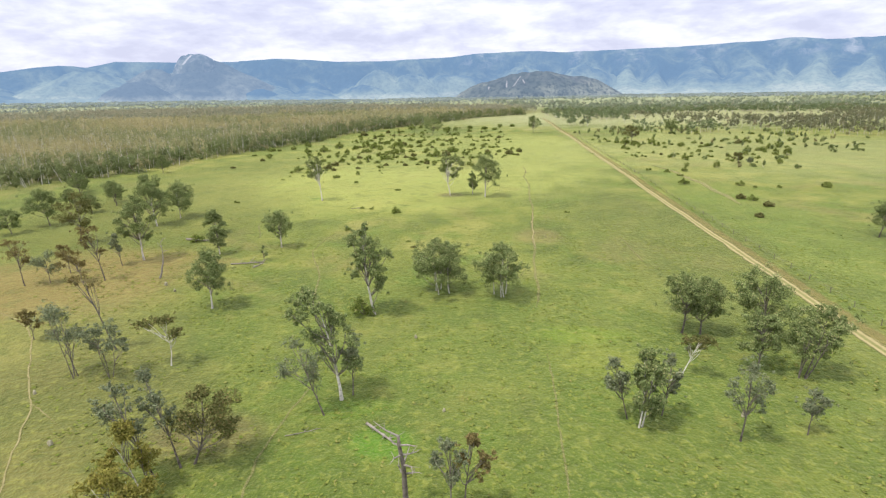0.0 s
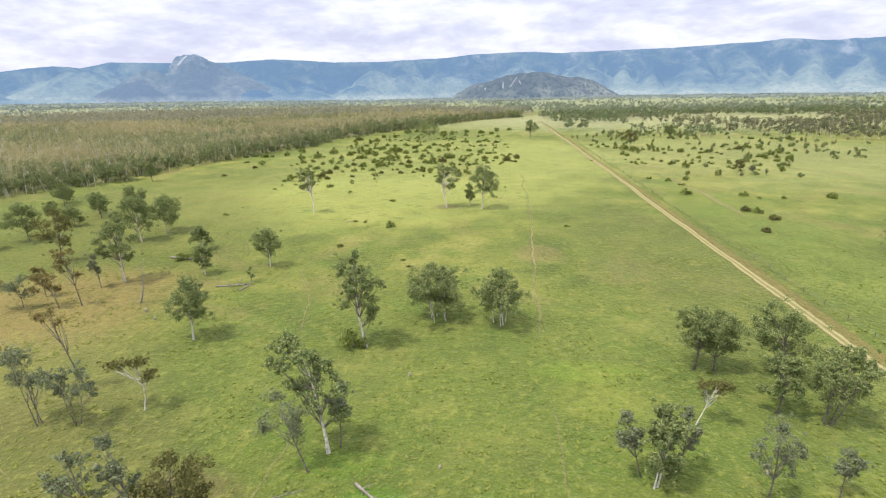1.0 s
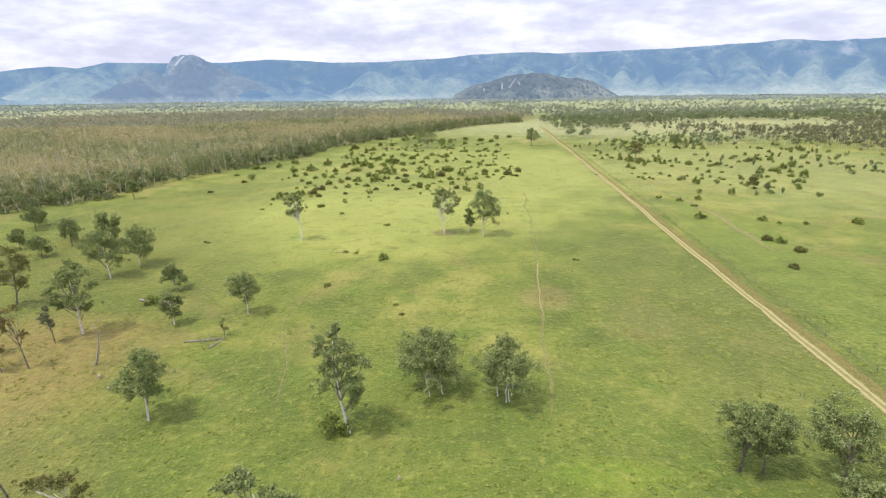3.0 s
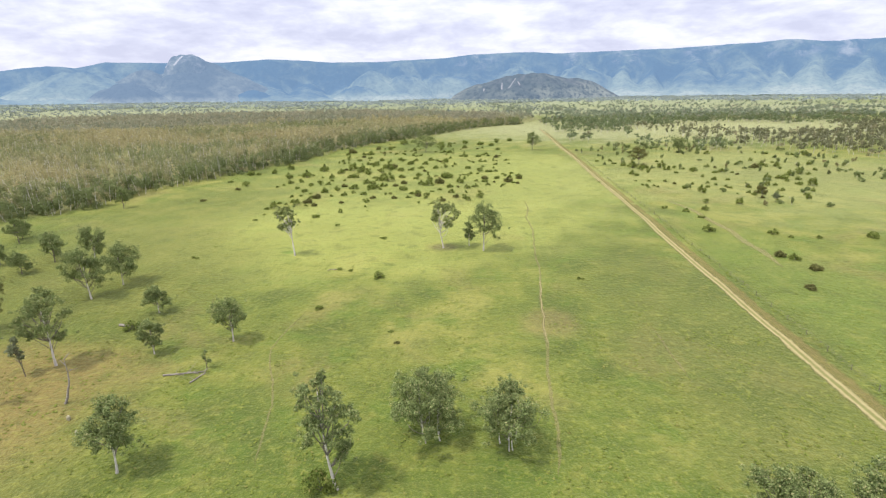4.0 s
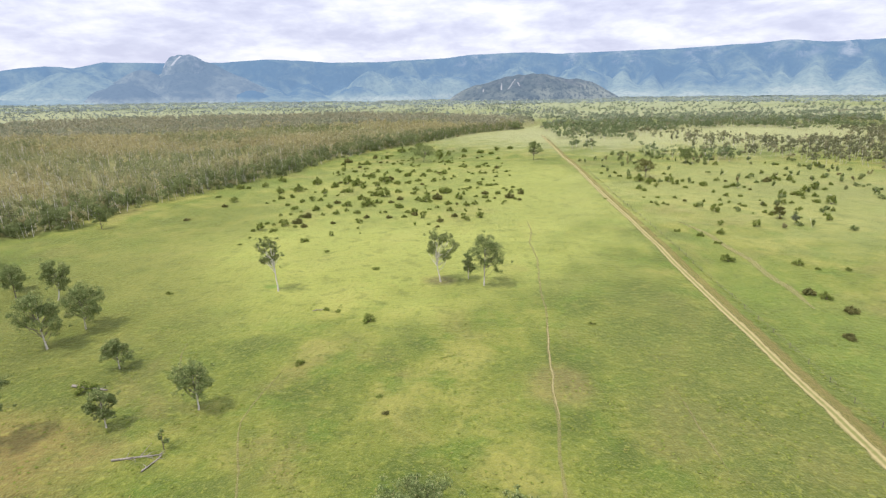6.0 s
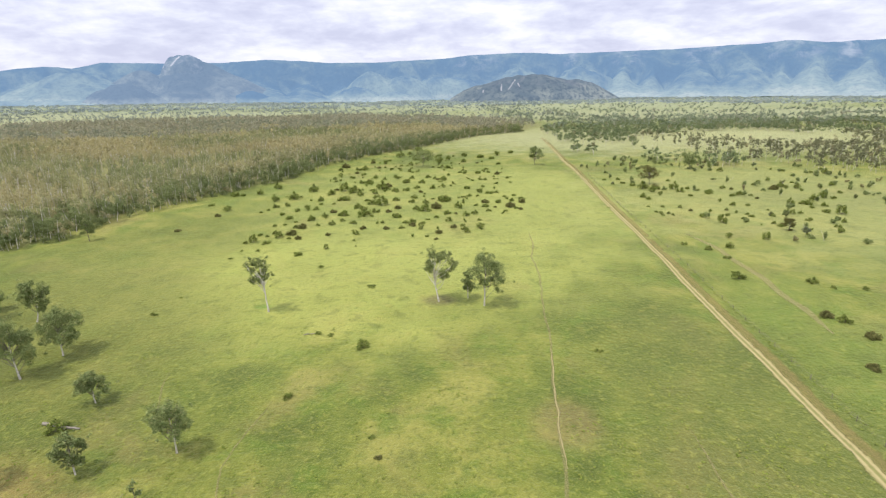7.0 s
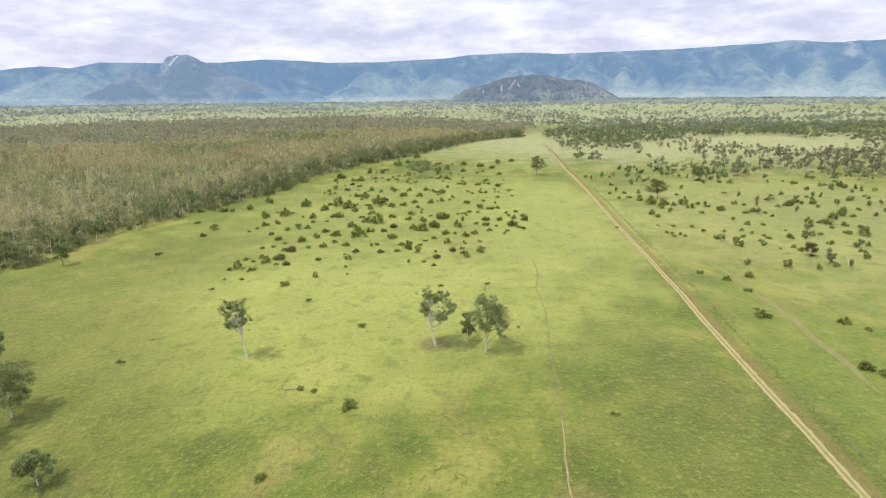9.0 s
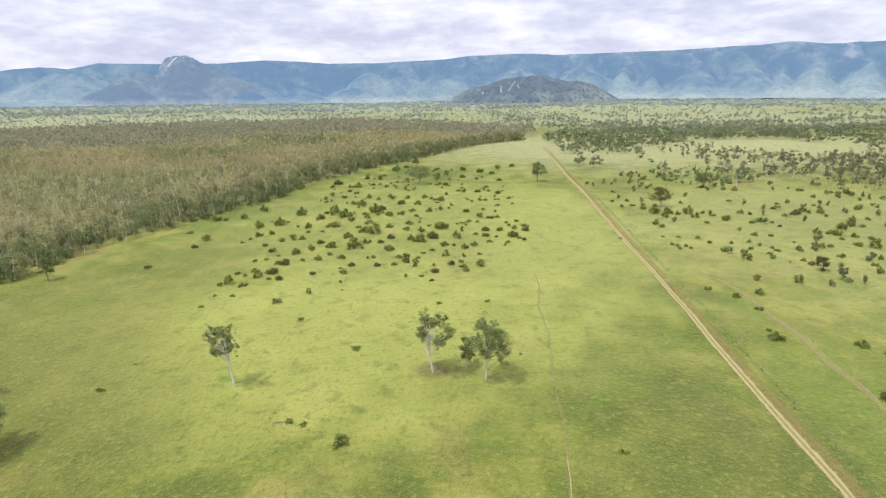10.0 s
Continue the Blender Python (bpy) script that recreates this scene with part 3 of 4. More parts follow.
# stems, share of height where the crown begins, clumps, sprays a clump, clump size as a share of the width, spray size, flatness
HABITS = {
    "gum": (1, 0.32, 32, 278, 0.168, 0.28, 0.8),
    "tallgum": (1, 0.34, 38, 278, 0.129, 0.28, 0.9),
    "whitegum": (1, 0.46, 34, 200, 0.115, 0.28, 0.75),
    "dense": (2, 0.18, 36, 330, 0.21, 0.27, 1),
    "multi": (5, 0.28, 48, 278, 0.15, 0.28, 0.85),
    "vase": (4, 0.36, 38, 262, 0.14, 0.28, 0.85),
    "grey": (1, 0.42, 18, 165, 0.195, 0.25, 0.9),
    "stems": (3, 0.40, 24, 185, 0.165, 0.25, 0.8),
    "olive": (1, 0.36, 28, 196, 0.146, 0.27, 0.7),
    "brown": (1, 0.45, 20, 144, 0.146, 0.25, 0.6),
    "yellow": (2, 0.25, 26, 196, 0.157, 0.28, 0.8),
    "umbrella": (1, 0.55, 15, 139, 0.123, 0.27, 0.5),
    "lean": (1, 0.8, 9, 106, 0.19, 0.24, 0.6),
    "sapling": (1, 0.25, 7, 111, 0.314, 0.24, 1.3),
}


def tree(name, x, y, high, wide, lean, habit, leaf, bark, label, category="tree", group="", seed=1):
    """A tree: trunk with limbs that end in leafy clumps."""
    stems, low, clumps, sprays, share, size, flat = HABITS[habit]
    wide *= 1.04 if habit == "gum" else 1.0
    sprays *= max(0.9, min(2.2, (wide / 8) ** 1.5))
    base = new(name)
    base.location = (x, y, land(x, y) - 0.05)
    tagged(base, label, category, group)
    trunk, crown = Shape(seed), Shape(seed + 2)
    r = random.Random(seed * 7 + 3)
    thick = (0.0115 * high + 0.045) * (0.66 if habit in ("lean", "grey", "stems", "brown", "umbrella") else 1.0)
    ends = []
    for k in range(stems):
        turn = math.tau * (k / stems + r.random() * 0.15)
        foot = Vector((math.cos(turn), math.sin(turn), 0)) * (0 if stems == 1 else wide * (0.15 if habit == "multi" else 0.06))
        spread = 0 if stems == 1 else wide * 0.20
        peak = Vector((lean * (0.45 if habit in ("gum", "tallgum", "whitegum") else 1.0) + math.cos(turn) * spread + r.gauss(0, 0.03) * wide, math.sin(turn) * spread + r.gauss(0, 0.03) * wide, high * (0.86 if stems == 1 else r.uniform(0.66, 0.84))))
        line = curve(foot, peak, wide * 0.035, 8, r)
        slim = thick if stems == 1 else thick * 0.62
        trunk.tube(line, [slim * (1.25 if i == 0 else 1.0) * (1 - 0.86 * i / 8) for i in range(9)], 7)
        ends.append((line, slim))
    tips = []
    masses = max(3, clumps // 4)
    boughs = [(math.tau * (m * 0.381966 + r.random() * 0.2), ((m + 0.5) / masses) ** 0.8, r.uniform(0.55, 1.12)) for m in range(masses)]
    for k in range(clumps):
        line, slim = ends[k % stems]
        turn, level, push = boughs[k % masses]
        turn += r.gauss(0, 0.42)
        level = low + (0.97 - low) * min(1, max(0, level + r.gauss(0, 0.075)))
        dome_share = math.sin(math.pi * min(1.0, max(0.06, 0.16 + 0.80 * (level - low) / (1 - low)))) ** 0.6
        out = wide * 0.5 * dome_share * push * r.uniform(0.62, 1.15) * (1 - share * 0.6)
        rise = min(8, max(1, int(8 * level * r.uniform(0.62, 0.9))))
        start = line[rise]
        middle = line[min(8, int(8 * level))]
        tip = Vector((middle.x * 0.5 + lean * (1.5 * max(0.0, level - 0.5) if habit == "tallgum" else 0.6) + math.cos(turn) * out, middle.y + math.sin(turn) * out, high * level * (1 - share * 0.25)))
        if k < clumps * 0.62 or r.random() < 0.4:
            limb = Shape(seed)
            limb.tube(curve(start, tip, out * 0.14, 4, r), [slim * 0.32 * (1 - 0.2 * i) + 0.015 for i in range(5)], 5)
            part("limb", limb.mesh("limb", bark if habit in ("whitegum", "umbrella") else LIMB_BARK, True), base)
        tips.append(tip)
    for tip in tips:
        reach = wide * share * r.uniform(0.75, 1.3)
        tufts_here = r.randint(5, 8)
        for _ in range(tufts_here):
            way = Vector((r.gauss(0, 1), r.gauss(0, 1), r.gauss(0, 1) * flat)).normalized() * reach * r.uniform(0.3, 1.0)
            crown.spray(tip + way, reach * r.uniform(0.34, 0.62), int(sprays * r.uniform(0.12, 0.23)), size, 0.5, 0.8)
        if r.random() < 0.6:
            crown.spray(tip + Vector((r.gauss(0, 1), r.gauss(0, 1), r.gauss(0, 0.6))) * reach * 1.1, reach * 0.35, int(sprays * 0.16), size * 0.9, 0.5, 0.8)
    part("trunk", trunk.mesh("trunk", bark, True), base)
    part("crown", crown.mesh("crown", leaf), base)
    return base


def stand(rows, name, habit, leaf, bark, label, group, seed):
    return [tree(name, *row, habit, leaf, bark, label, "tree", group, seed + 11 * k) for k, row in enumerate(rows)]


# x, y, height, crown's width, lean of the top to +x
stand([(-47.8, 82.5, 12.2, 8.3, -0.5), (-46.3, 124.6, 10.9, 7.4, -0.5), (-71.3, 141.1, 7.8, 5.9, 0), (-61.4, 119.5, 8.2, 4.9, -0.4),
       (-95.0, 151.4, 14.6, 11.2, -0.5), (-92.8, 162.6, 12.4, 11.0, 0.2), (-114.3, 183.3, 12.6, 9.0, 0)],
      "gum_tree", "gum", GUM_LEAF, PALE_BARK, "grey-green gum tree with a pale trunk, standing in pasture", "gum trees in the paddock", 100)
stand([(-133.3, 192.0, 9.1, 6.8, 0), (-133.0, 155.1, 12.4, 10.4, -1.9), (-137.8, 144.8, 8.0, 7.1, 0), (-152.9, 268.1, 10.0, 5.9, 0),
       (-162.7, 215.7, 6.9, 8.2, 0), (-128.6, 185.2, 9.6, 7.0, 0), (-130.7, 173.5, 6.8, 7.3, 0), (-145.0, 183.0, 7.5, 5.9, 0), (-158.5, 208.9, 9.7, 6.3, 0)],
      "gum_tree", "gum", GUM_LEAF, GREY_BARK, "grey-green gum tree near the edge of the woodland", "gum trees by the woodland", 300)
stand([(40.3, 68.2, 11.6, 7.0, -0.6), (43.2, 67.6, 10.2, 7.0, 1.0), (52.3, 65.1, 12.4, 8.8, -1.0), (46.4, 55.9, 9.4, 5.4, 0.3), (117.9, 124.1, 10.7, 8.0, 1.2)],
      "gum_tree", "gum", GUM_LEAF, GREY_BARK, "leafy gum tree near the dirt track", "gum trees near the track", 500)
stand([(51.4, 53.2, 11.0, 8.0, 1.3)], "gum_tree", "vase", GUM_LEAF, GREY_BARK, "gum tree forking at the ground into several stems", "gum trees near the track", 560)
stand([(14.8, 188.8, 16.9, 10.7, 0.3), (10.2, 194.7, 8.8, 4.0, 0)],
      "gum_tree", "gum", GUM_LEAF, PALE_BARK, "leafy gum tree beside a white-trunked gum", "gum trees in the middle of the paddock", 600)
stand([(78.0, 468.8, 15.5, 12.1, 0), (-12.2, 470.6, 14.2, 16.4, 0), (186.5, 433.1, 11.9, 11.8, 0)],
      "gum_tree", "gum", GUM_LEAF, GREY_BARK, "dark round-crowned tree alone in far pasture", "lone far trees", 640)
stand([(1.2, 192.7, 17.0, 11.6, 0), (-48.9, 187.1, 18.0, 9.4, -2.0)],
      "gum_tree", "whitegum", PALE_LEAF, PALE_BARK, "tall gum tree with a bare white trunk", "white-trunked gums", 680)
stand([(-15.4, 49.2, 17.2, 8.2, -5.2), (-14.5, 78.4, 18.2, 9.4, -2.8), (-79.4, 115.0, 17.2, 9.4, 0.2)],
      "gum_tree", "tallgum", GUM_LEAF, PALE_BARK, "tall uneven gum tree with a pale straight trunk", "tall gums", 720)
stand([(-1.4, 89.3, 11.0, 10.8, -0.4), (10.7, 87.1, 10.7, 9.0, 0)],
      "gum_tree", "multi", GUM_LEAF, PALE_BARK, "round clump of gum trees with several pale stems", "gum clumps", 760)
stand([(23.9, 41.9, 11.4, 4.1, 0.3)], "gum_tree", "dense", GUM_LEAF, PALE_BARK, "dense dark gum tree, narrow, on a forked pale stem", "gum trees near the track", 790)
stand([(-92.6, 99.1, 7.6, 5.9, 0), (-82.8, 111.1, 8.9, 3.4, -1.1), (-31.7, 35.8, 13.1, 4.0, -2.2), (-34.0, 34.2, 12.8, 4.4, -2.9),
       (-14.0, 50.4, 9.7, 4.2, 0.2), (-17.1, 45.6, 11.3, 5.4, -2.6), (22.8, 43.7, 8.8, 3.8, -1.9), (27.5, 44.3, 9.1, 3.2, 0.6),
       (35.0, 39.1, 11.6, 4.8, -0.2), (-0.3, 28.6, 9.0, 3.6, -0.2), (43.6, 39.9, 6.4, 3.2, 0.4), (153.4, 253.5, 4.5, 3.0, 0)],
      "slender_tree", "grey", GREY_LEAF, GREY_BARK, "slender tree with thin grey-green foliage", "slender grey trees", 820)
stand([(-58.1, 56.5, 13.0, 7.0, -0.7), (-52.4, 56.3, 9.7, 5.4, -0.4)],
      "slender_tree", "stems", GREY_LEAF, GREY_BARK, "grey-leaved tree forking low into dark stems", "slender grey trees", 960)
stand([(-107.8, 132.9, 14.5, 11.3, 0), (-30.4, 36.5, 10.0, 8.4, 2.0), (135.4, 376.7, 11.6, 12.8, 0), (152.6, 262.9, 5.8, 5.3, 0)],
      "olive_leaved_tree", "olive", OLIVE_LEAF, GREY_BARK, "spreading tree with olive-brown foliage and dark bark", "olive-leaved trees", 1000)
stand([(-97.4, 97.5, 11.9, 6.5, 0), (-92.6, 106.1, 7.9, 4.4, -0.6), (-80.6, 100.4, 14.2, 5.6, -1.9), (1.1, 28.5, 10.2, 3.4, 1.1), (-74.3, 69.6, 5.9, 3.8, 0), (-84.7, 99.0, 8.3, 6.8, -2.5)],
      "sparse_tree", "brown", BROWN_LEAF, GREY_BARK, "sparse tree with dry reddish-brown leaves", "dry brown trees", 1080)
stand([(-57.0, 65.4, 15.2, 4.3, -2.9)], "leaning_tree", "lean", BROWN_LEAF, GREY_BARK, "tall leaning bare tree, brown leaves at its tip", "dry brown trees", 1160)
stand([(-44.6, 59.5, 9.0, 7.9, -1.1), (34.0, 53.8, 7.4, 6.2, 2.2)], "flat_topped_tree", "umbrella", OLIVE_LEAF, PALE_BARK, "flat-topped tree with sparse olive clumps on pale limbs", "flat-topped trees", 1180)
stand([(-33.8, 31.8, 9.4, 5.0, -1.1), (-33.1, 27.7, 6.6, 6.6, -1.4)], "yellow_leaved_tree", "yellow", YELLOW_LEAF, PALE_BARK, "bushy tree with yellowish-green leaves and pale limbs", "yellow-leaved trees", 1210)
stand([(-47.2, 112.7, 4.4, 1.6, 0)], "sapling", "sapling", GUM_LEAF, GREY_BARK, "small dark upright sapling beside fallen branches", "saplings", 1240)


def dead_tree(x, y, high, lean, label, seed, stump=False):
    base = tagged(new("dead_tree"), label, "dead tree")
    base.location = (x, y, land(x, y) - 0.05)
    r = random.Random(seed)
    trunk = Shape(seed)
    line = curve(Vector((0, 0, 0)), Vector((lean, 0.2, high)), high * 0.05, 7, r)
    thick = 0.05 + 0.022 * high * (1.5 if stump else 1)
    trunk.tube(line, [thick * (1 - (0.5 if stump else 0.85) * i / 7) for i in range(8)], 7)
    for k in range(9 if stump else 4):
        p = line[3 + k % 5] if stump else line[4 + k % 4]
        turn = r.random() * math.tau
        out = high * r.uniform(0.16, 0.34) * (1 if stump else 0.6)
        tip = p + Vector((math.cos(turn) * out, math.sin(turn) * out, out * r.uniform(0.1, 0.9)))
        limb = curve(p, tip, out * 0.12, 4, r)
        limbs = Shape(seed)
        limbs.tube(limb, [thick * 0.4 * (1 - 0.22 * i) for i in range(5)], 5)
        twig = limb[2] + Vector((r.gauss(0, 1), r.gauss(0, 1), 0.8)) * out * 0.3
        limbs.tube([limb[2], limb[2].lerp(twig, 0.5), twig], [thick * 0.18, thick * 0.12, 0.012], 4)
        part("limb", limbs.mesh("limb", DEAD_WOOD, True), base)
    part("trunk", trunk.mesh("trunk", DEAD_WOOD if not stump else GREY_BARK, True), base)


dead_tree(-68, 101, 8.8, 1.6, "bare bleached dead tree, leaning", 21)
dead_tree(-5, 29.3, 8.6, -0.4, "broken dead tree with bare bleached limbs", 22, True)
dead_tree(-100, 93, 7.0, -1.4, "bare thin dead tree on trodden soil", 23)


def fallen(x, y, long, turn, thick, twigs, label, seed):
    """A fallen trunk on the grass with the stubs of its limbs."""
    base = tagged(new("fallen_log"), label, "log")
    base.location, base.rotation_euler = (x, y, land(x, y)), (0, 0, radians(turn))
    r = random.Random(seed)
    trunk = Shape(seed)
    line = curve(Vector((-long / 2, 0, thick)), Vector((long / 2, 0, thick * 0.7)), long * 0.03, 7, r)
    line = [Vector((p.x, p.y, max(thick * 0.6, p.z))) for p in line]
    trunk.tube(line, [thick * (1 - 0.07 * i) for i in range(8)], 8)
    for k in range(twigs):
        p = line[r.randrange(2, 8)]
        tip = p + Vector((r.uniform(0.2, 1) * long * 0.25, r.gauss(0, 1) * long * 0.16, r.uniform(0, 0.14) * long))
        limb = Shape(seed)
        limb.tube(curve(p, tip, long * 0.02, 4, r), [thick * 0.4 * (1 - 0.22 * i) for i in range(5)], 5)
        part("branch", limb.mesh("branch", DEAD_WOOD, True), base)
    part("trunk", trunk.mesh("trunk", DEAD_WOOD, True), base)


fallen(-73, 133, 8.5, -12, 0.34, 5, "bleached fallen log lying in the grass", 31)
fallen(-51, 110.5, 7.5, 10, 0.20, 16, "fallen bleached branches heaped on the grass", 32)
fallen(-47.5, 109, 4.0, 70, 0.15, 10, "small fallen branch with bare twigs", 33)
fallen(-9.2, 41.6, 5.2, -45, 0.2, 10, "fallen bleached limb below a dead tree", 34)
fallen(-19, 42, 4.5, 20, 0.06, 8, "thin fallen branch lying in the grass", 35)
fallen(-33.5, 171.5, 2.6, 15, 0.10, 26, "grey heap of fallen branches beside a shrub", 36)
fallen(30.5, 52, 5.0, 25, 0.13, 8, "pale fallen branch below a flat-topped tree", 37)


def stone(x, y, size, seed, label):
    bm = bmesh.new()
    bmesh.ops.create_icosphere(bm, subdivisions=2, radius=1)
    for v in bm.verts:
        v.co *= 1 + 0.35 * noise.noise(v.co * 1.3 + Vector((seed, 0, 0)))
        v.co = Vector((v.co.x * size * 0.34, v.co.y * size * 0.3, max(-0.1, v.co.z * size * 0.6 + size * 0.3)))
    me = bpy.data.meshes.new("stone")
    bm.to_mesh(me)
    bm.free()
    me.materials.append(STONE)
    ob = tagged(new("termite_mound", me), label, "mound", "pale mounds")
    ob.location = (x, y, land(x, y))


for k, (x, y, s) in enumerate([(-50, 40, 0.9), (-61, 52, 0.7), (-6, 68, 0.7), (-1, 46, 0.6), (46, 75, 0.7), (38, 44, 0.9), (-44, 47, 0.8), (-64, 96, 1.0), (-60, 92, 0.8)]):
    stone(x, y, s, k * 3.7, "small pale mound of earth in the grass")


# ---- shrubs ----
def shrub(x, y, wide, high, seed, leaf=None, label="", group="", category="bush"):
    base = tagged(new("shrub"), label, category, group)
    base.location = (x, y, land(x, y) - 0.04)
    foliage = Shape(seed + 1)
    r = random.Random(seed * 5 + 1)
    lobes = r.randint(5, 9)
    for k in range(lobes):
        turn = math.tau * k * 0.382 + r.random()
        out = wide * 0.40 * math.sqrt((k + 0.3) / lobes) * r.uniform(0.8, 1.2)
        reach = wide * r.uniform(0.13, 0.24)
        top = high * r.uniform(0.55, 1.0) * (1 - 0.35 * k / lobes)
        tip = Vector((math.cos(turn) * out, math.sin(turn) * out * 0.9, max(reach * 0.6, top - reach * 0.8)))
        stem = Shape(seed)
        stem.tube(curve(Vector((0, 0, 0)), tip, out * 0.1, 3, r), [0.05, 0.04, 0.03, 0.015], 4)
        part("stem", stem.mesh("stem", GREY_BARK), base)
        foliage.spray(tip, reach, 85, 0.14 + 0.06 * wide, 0.0, 0.9)
        foliage.spray(Vector((tip.x * 1.1, tip.y * 1.1, tip.z * 0.5)), reach * 0.9, 26, 0.14 + 0.06 * wide, 0.0, 0.7)
    part("foliage", foliage.mesh("foliage", leaf or BUSH_LEAF), base)
    return base


kinds = [shrub(0, 0, 4.0, 4.0 * q, 2000 + 17 * k, leaf, "low rounded dark green shrub in the pasture", "pasture shrubs")
         for k, (q, leaf) in enumerate([(0.55, None), (0.45, None), (0.62, None), (0.5, None), (0.72, None), (0.58, OLIVE_LEAF), (0.4, None), (0.66, None)])]
used = set()
pick = random.Random(5)


def plant(x, y, wide, tall=1.0):
    """One more shrub of that width; the first of each kind is moved, the rest are copies."""
    k = pick.randrange(len(kinds))
    s = wide / 4.0
    m = Matrix.LocRotScale((x, y, land(x, y) - 0.04), Euler((0, 0, pick.random() * math.tau)), None)
    ob = kinds[k] if k not in used else copy_thing(kinds[k], m)
    used.add(k)
    ob.matrix_basis = m
    ob.scale = (s, s * pick.uniform(0.85, 1.1), s * tall * pick.uniform(0.9, 1.15))


# x, y, width
for x, y, s in [(-18.1, 163.8, 4.2), (-27.5, 170.9, 2.1), (-31.0, 172.0, 2.4), (40.3, 159.6, 2.6), (-82.3, 186.4, 2.8), (-21.1, 206.3, 3.6), (20.0, 277.1, 5.8),
                (-54.2, 241.8, 5.2), (-42.0, 227.1, 2.4), (-78.8, 248.6, 2.1), (-79.8, 239.0, 2.7), (-30.9, 142.1, 2.8), (-11.3, 128.0, 1.7), (-9.5, 122.1, 1.7),
                (-73.3, 131.8, 5.5), (89.8, 312.1, 2.2), (-80.7, 199.5, 1.6), (19.5, 238.8, 2.3), (2.8, 237.6, 2.3), (-120.5, 282.0, 3.6), (-112.9, 323.3, 6.2)]:
    plant(x, y, s, 0.68)
plant(-16.5, 78.3, 4.9, 1.25)
for x, y, s in [(108.2, 176.8, 4.4), (110.6, 172.7, 3.7), (110.8, 163.5, 3.9), (100.4, 206.6, 4.7), (101.7, 212.8, 2.2), (121.0, 201.9, 3.7), (125.0, 197.3, 2.4), (133.6, 195.5, 2.4),
                (99.5, 246.2, 3.6), (105.5, 238.6, 3.0), (122.3, 254.8, 3.7), (115.1, 241.5, 3.9), (107.9, 228.0, 3.7), (136.1, 251.4, 5.0), (99.4, 148.6, 3.2), (152.2, 195.0, 5.1), (132.2, 278.7, 5.2)]:
    plant(x, y, s)
for x, y, s in [(-103, 385, 6.2), (-124, 364, 6.5), (-110, 367, 4.6), (-113, 310, 3.2), (-127, 336, 3.5), (-58, 374, 8.4), (-64, 362, 5.8), (-78, 373, 6.7), (-52, 367, 8.2), (-54, 345, 7.9),
                (-67, 343, 4.8), (-69, 320, 4.5), (-43, 323, 5.1), (-37, 308, 9.3), (-48, 307, 5.3), (-54, 314, 3.8), (-62, 298, 6.1), (-56, 303, 3.7), (-34, 280, 3.3), (-50, 288, 3.4), (-63, 283, 4.8),
                (-48, 270, 2.7), (-69, 268, 4.5), (-65, 272, 5.0), (-60, 265, 3.6), (-72, 258, 3.9), (-78, 261, 4.8), (-73, 274, 2.8), (-45, 250, 2.9), (-36, 270, 3.2), (-40, 290, 4.0), (-46, 398, 6.4)]:
    plant(x, y, s * 1.05)
for x, y, s in [(-35, 378, 8.8), (-38, 362, 4.5), (-31, 330, 7.5), (-36, 333, 5.8), (-21, 321, 4.5), (-25, 313, 3.3), (-20, 301, 5.2), (-12, 288, 5.9), (-6, 288, 2.5), (-7, 277, 2.3), (-14, 335, 4.1),
                (-6, 331, 4.1), (-11, 317, 3.9), (-7, 314, 6.6), (0, 320, 6.7), (4, 337, 7.7), (-3, 376, 4.7), (-10, 397, 5.7), (-13, 347, 4.3), (-23, 341, 4.2), (5, 306, 4.2), (6, 291, 4.5), (0, 299, 3.1),
                (-4, 295, 3.0), (1, 270, 3.6), (0, 260, 2.2), (12, 319, 5.0), (15, 301, 3.6), (19, 305, 3.7), (27, 332, 4.7), (34, 331, 4.1), (19, 349, 3.7)]:
    plant(x, y, s * 1.05)
for x, y, s in [(32, 358, 5.7), (26, 321, 3.9), (21, 292, 3.0), (14, 270, 3.2), (8, 279, 3.3), (47, 330, 4.1), (39, 320, 5.6), (44, 313, 2.7), (39, 346, 2.4), (-63, 459, 4.2), (-55, 495, 4.6), (-43, 508, 5.6),
                (-26, 550, 5.1), (9, 508, 6.6), (24, 530, 6.9), (38, 520, 8.0), (47, 510, 5.7), (50, 477, 4.4), (20, 434, 4.7), (30, 433, 4.7), (43, 426, 4.6), (37, 450, 4.1), (8, 425, 3.9), (-30, 461, 4.2),
                (-22, 484, 4.5), (-47, 467, 3.4), (-70, 427, 4.6), (-61, 422, 4.6), (-55, 435, 4.8), (-44, 420, 5.3), (-18, 415, 5.3), (-7, 417, 4.5)]:
    plant(x, y, s * 1.05)


for x, y, s in [(-119, 364, 4.2), (-91, 358, 2.7), (-84, 349, 6.5), (-81, 355, 2.6), (-94, 346, 6.5), (-89, 329, 4.9), (-83, 332, 4.9), (-74, 318, 4.0), (-93, 317, 2.4), (-91, 323, 2.4),
                (-80, 311, 3.4), (-74, 302, 4.4), (-69, 295, 2.7), (-77, 288, 2.6), (-73, 290, 2.6), (-66, 284, 3.5), (-56, 287, 2.5), (-79, 272, 3.5), (-75, 269, 1.9), (-64, 265, 2.4), (-81,
                259, 2.4), (-72, 248, 2.2), (-65, 334, 3.6), (-65, 321, 3.5), (-46, 295, 3.1), (-38, 276, 1.9), (-35, 260, 1.8), (-33, 252, 1.3), (-64, 376, 3.5), (-46, 357, 5.1), (-40, 342,
                3.7), (-32, 313, 5.5)]:
    plant(x, y, s)
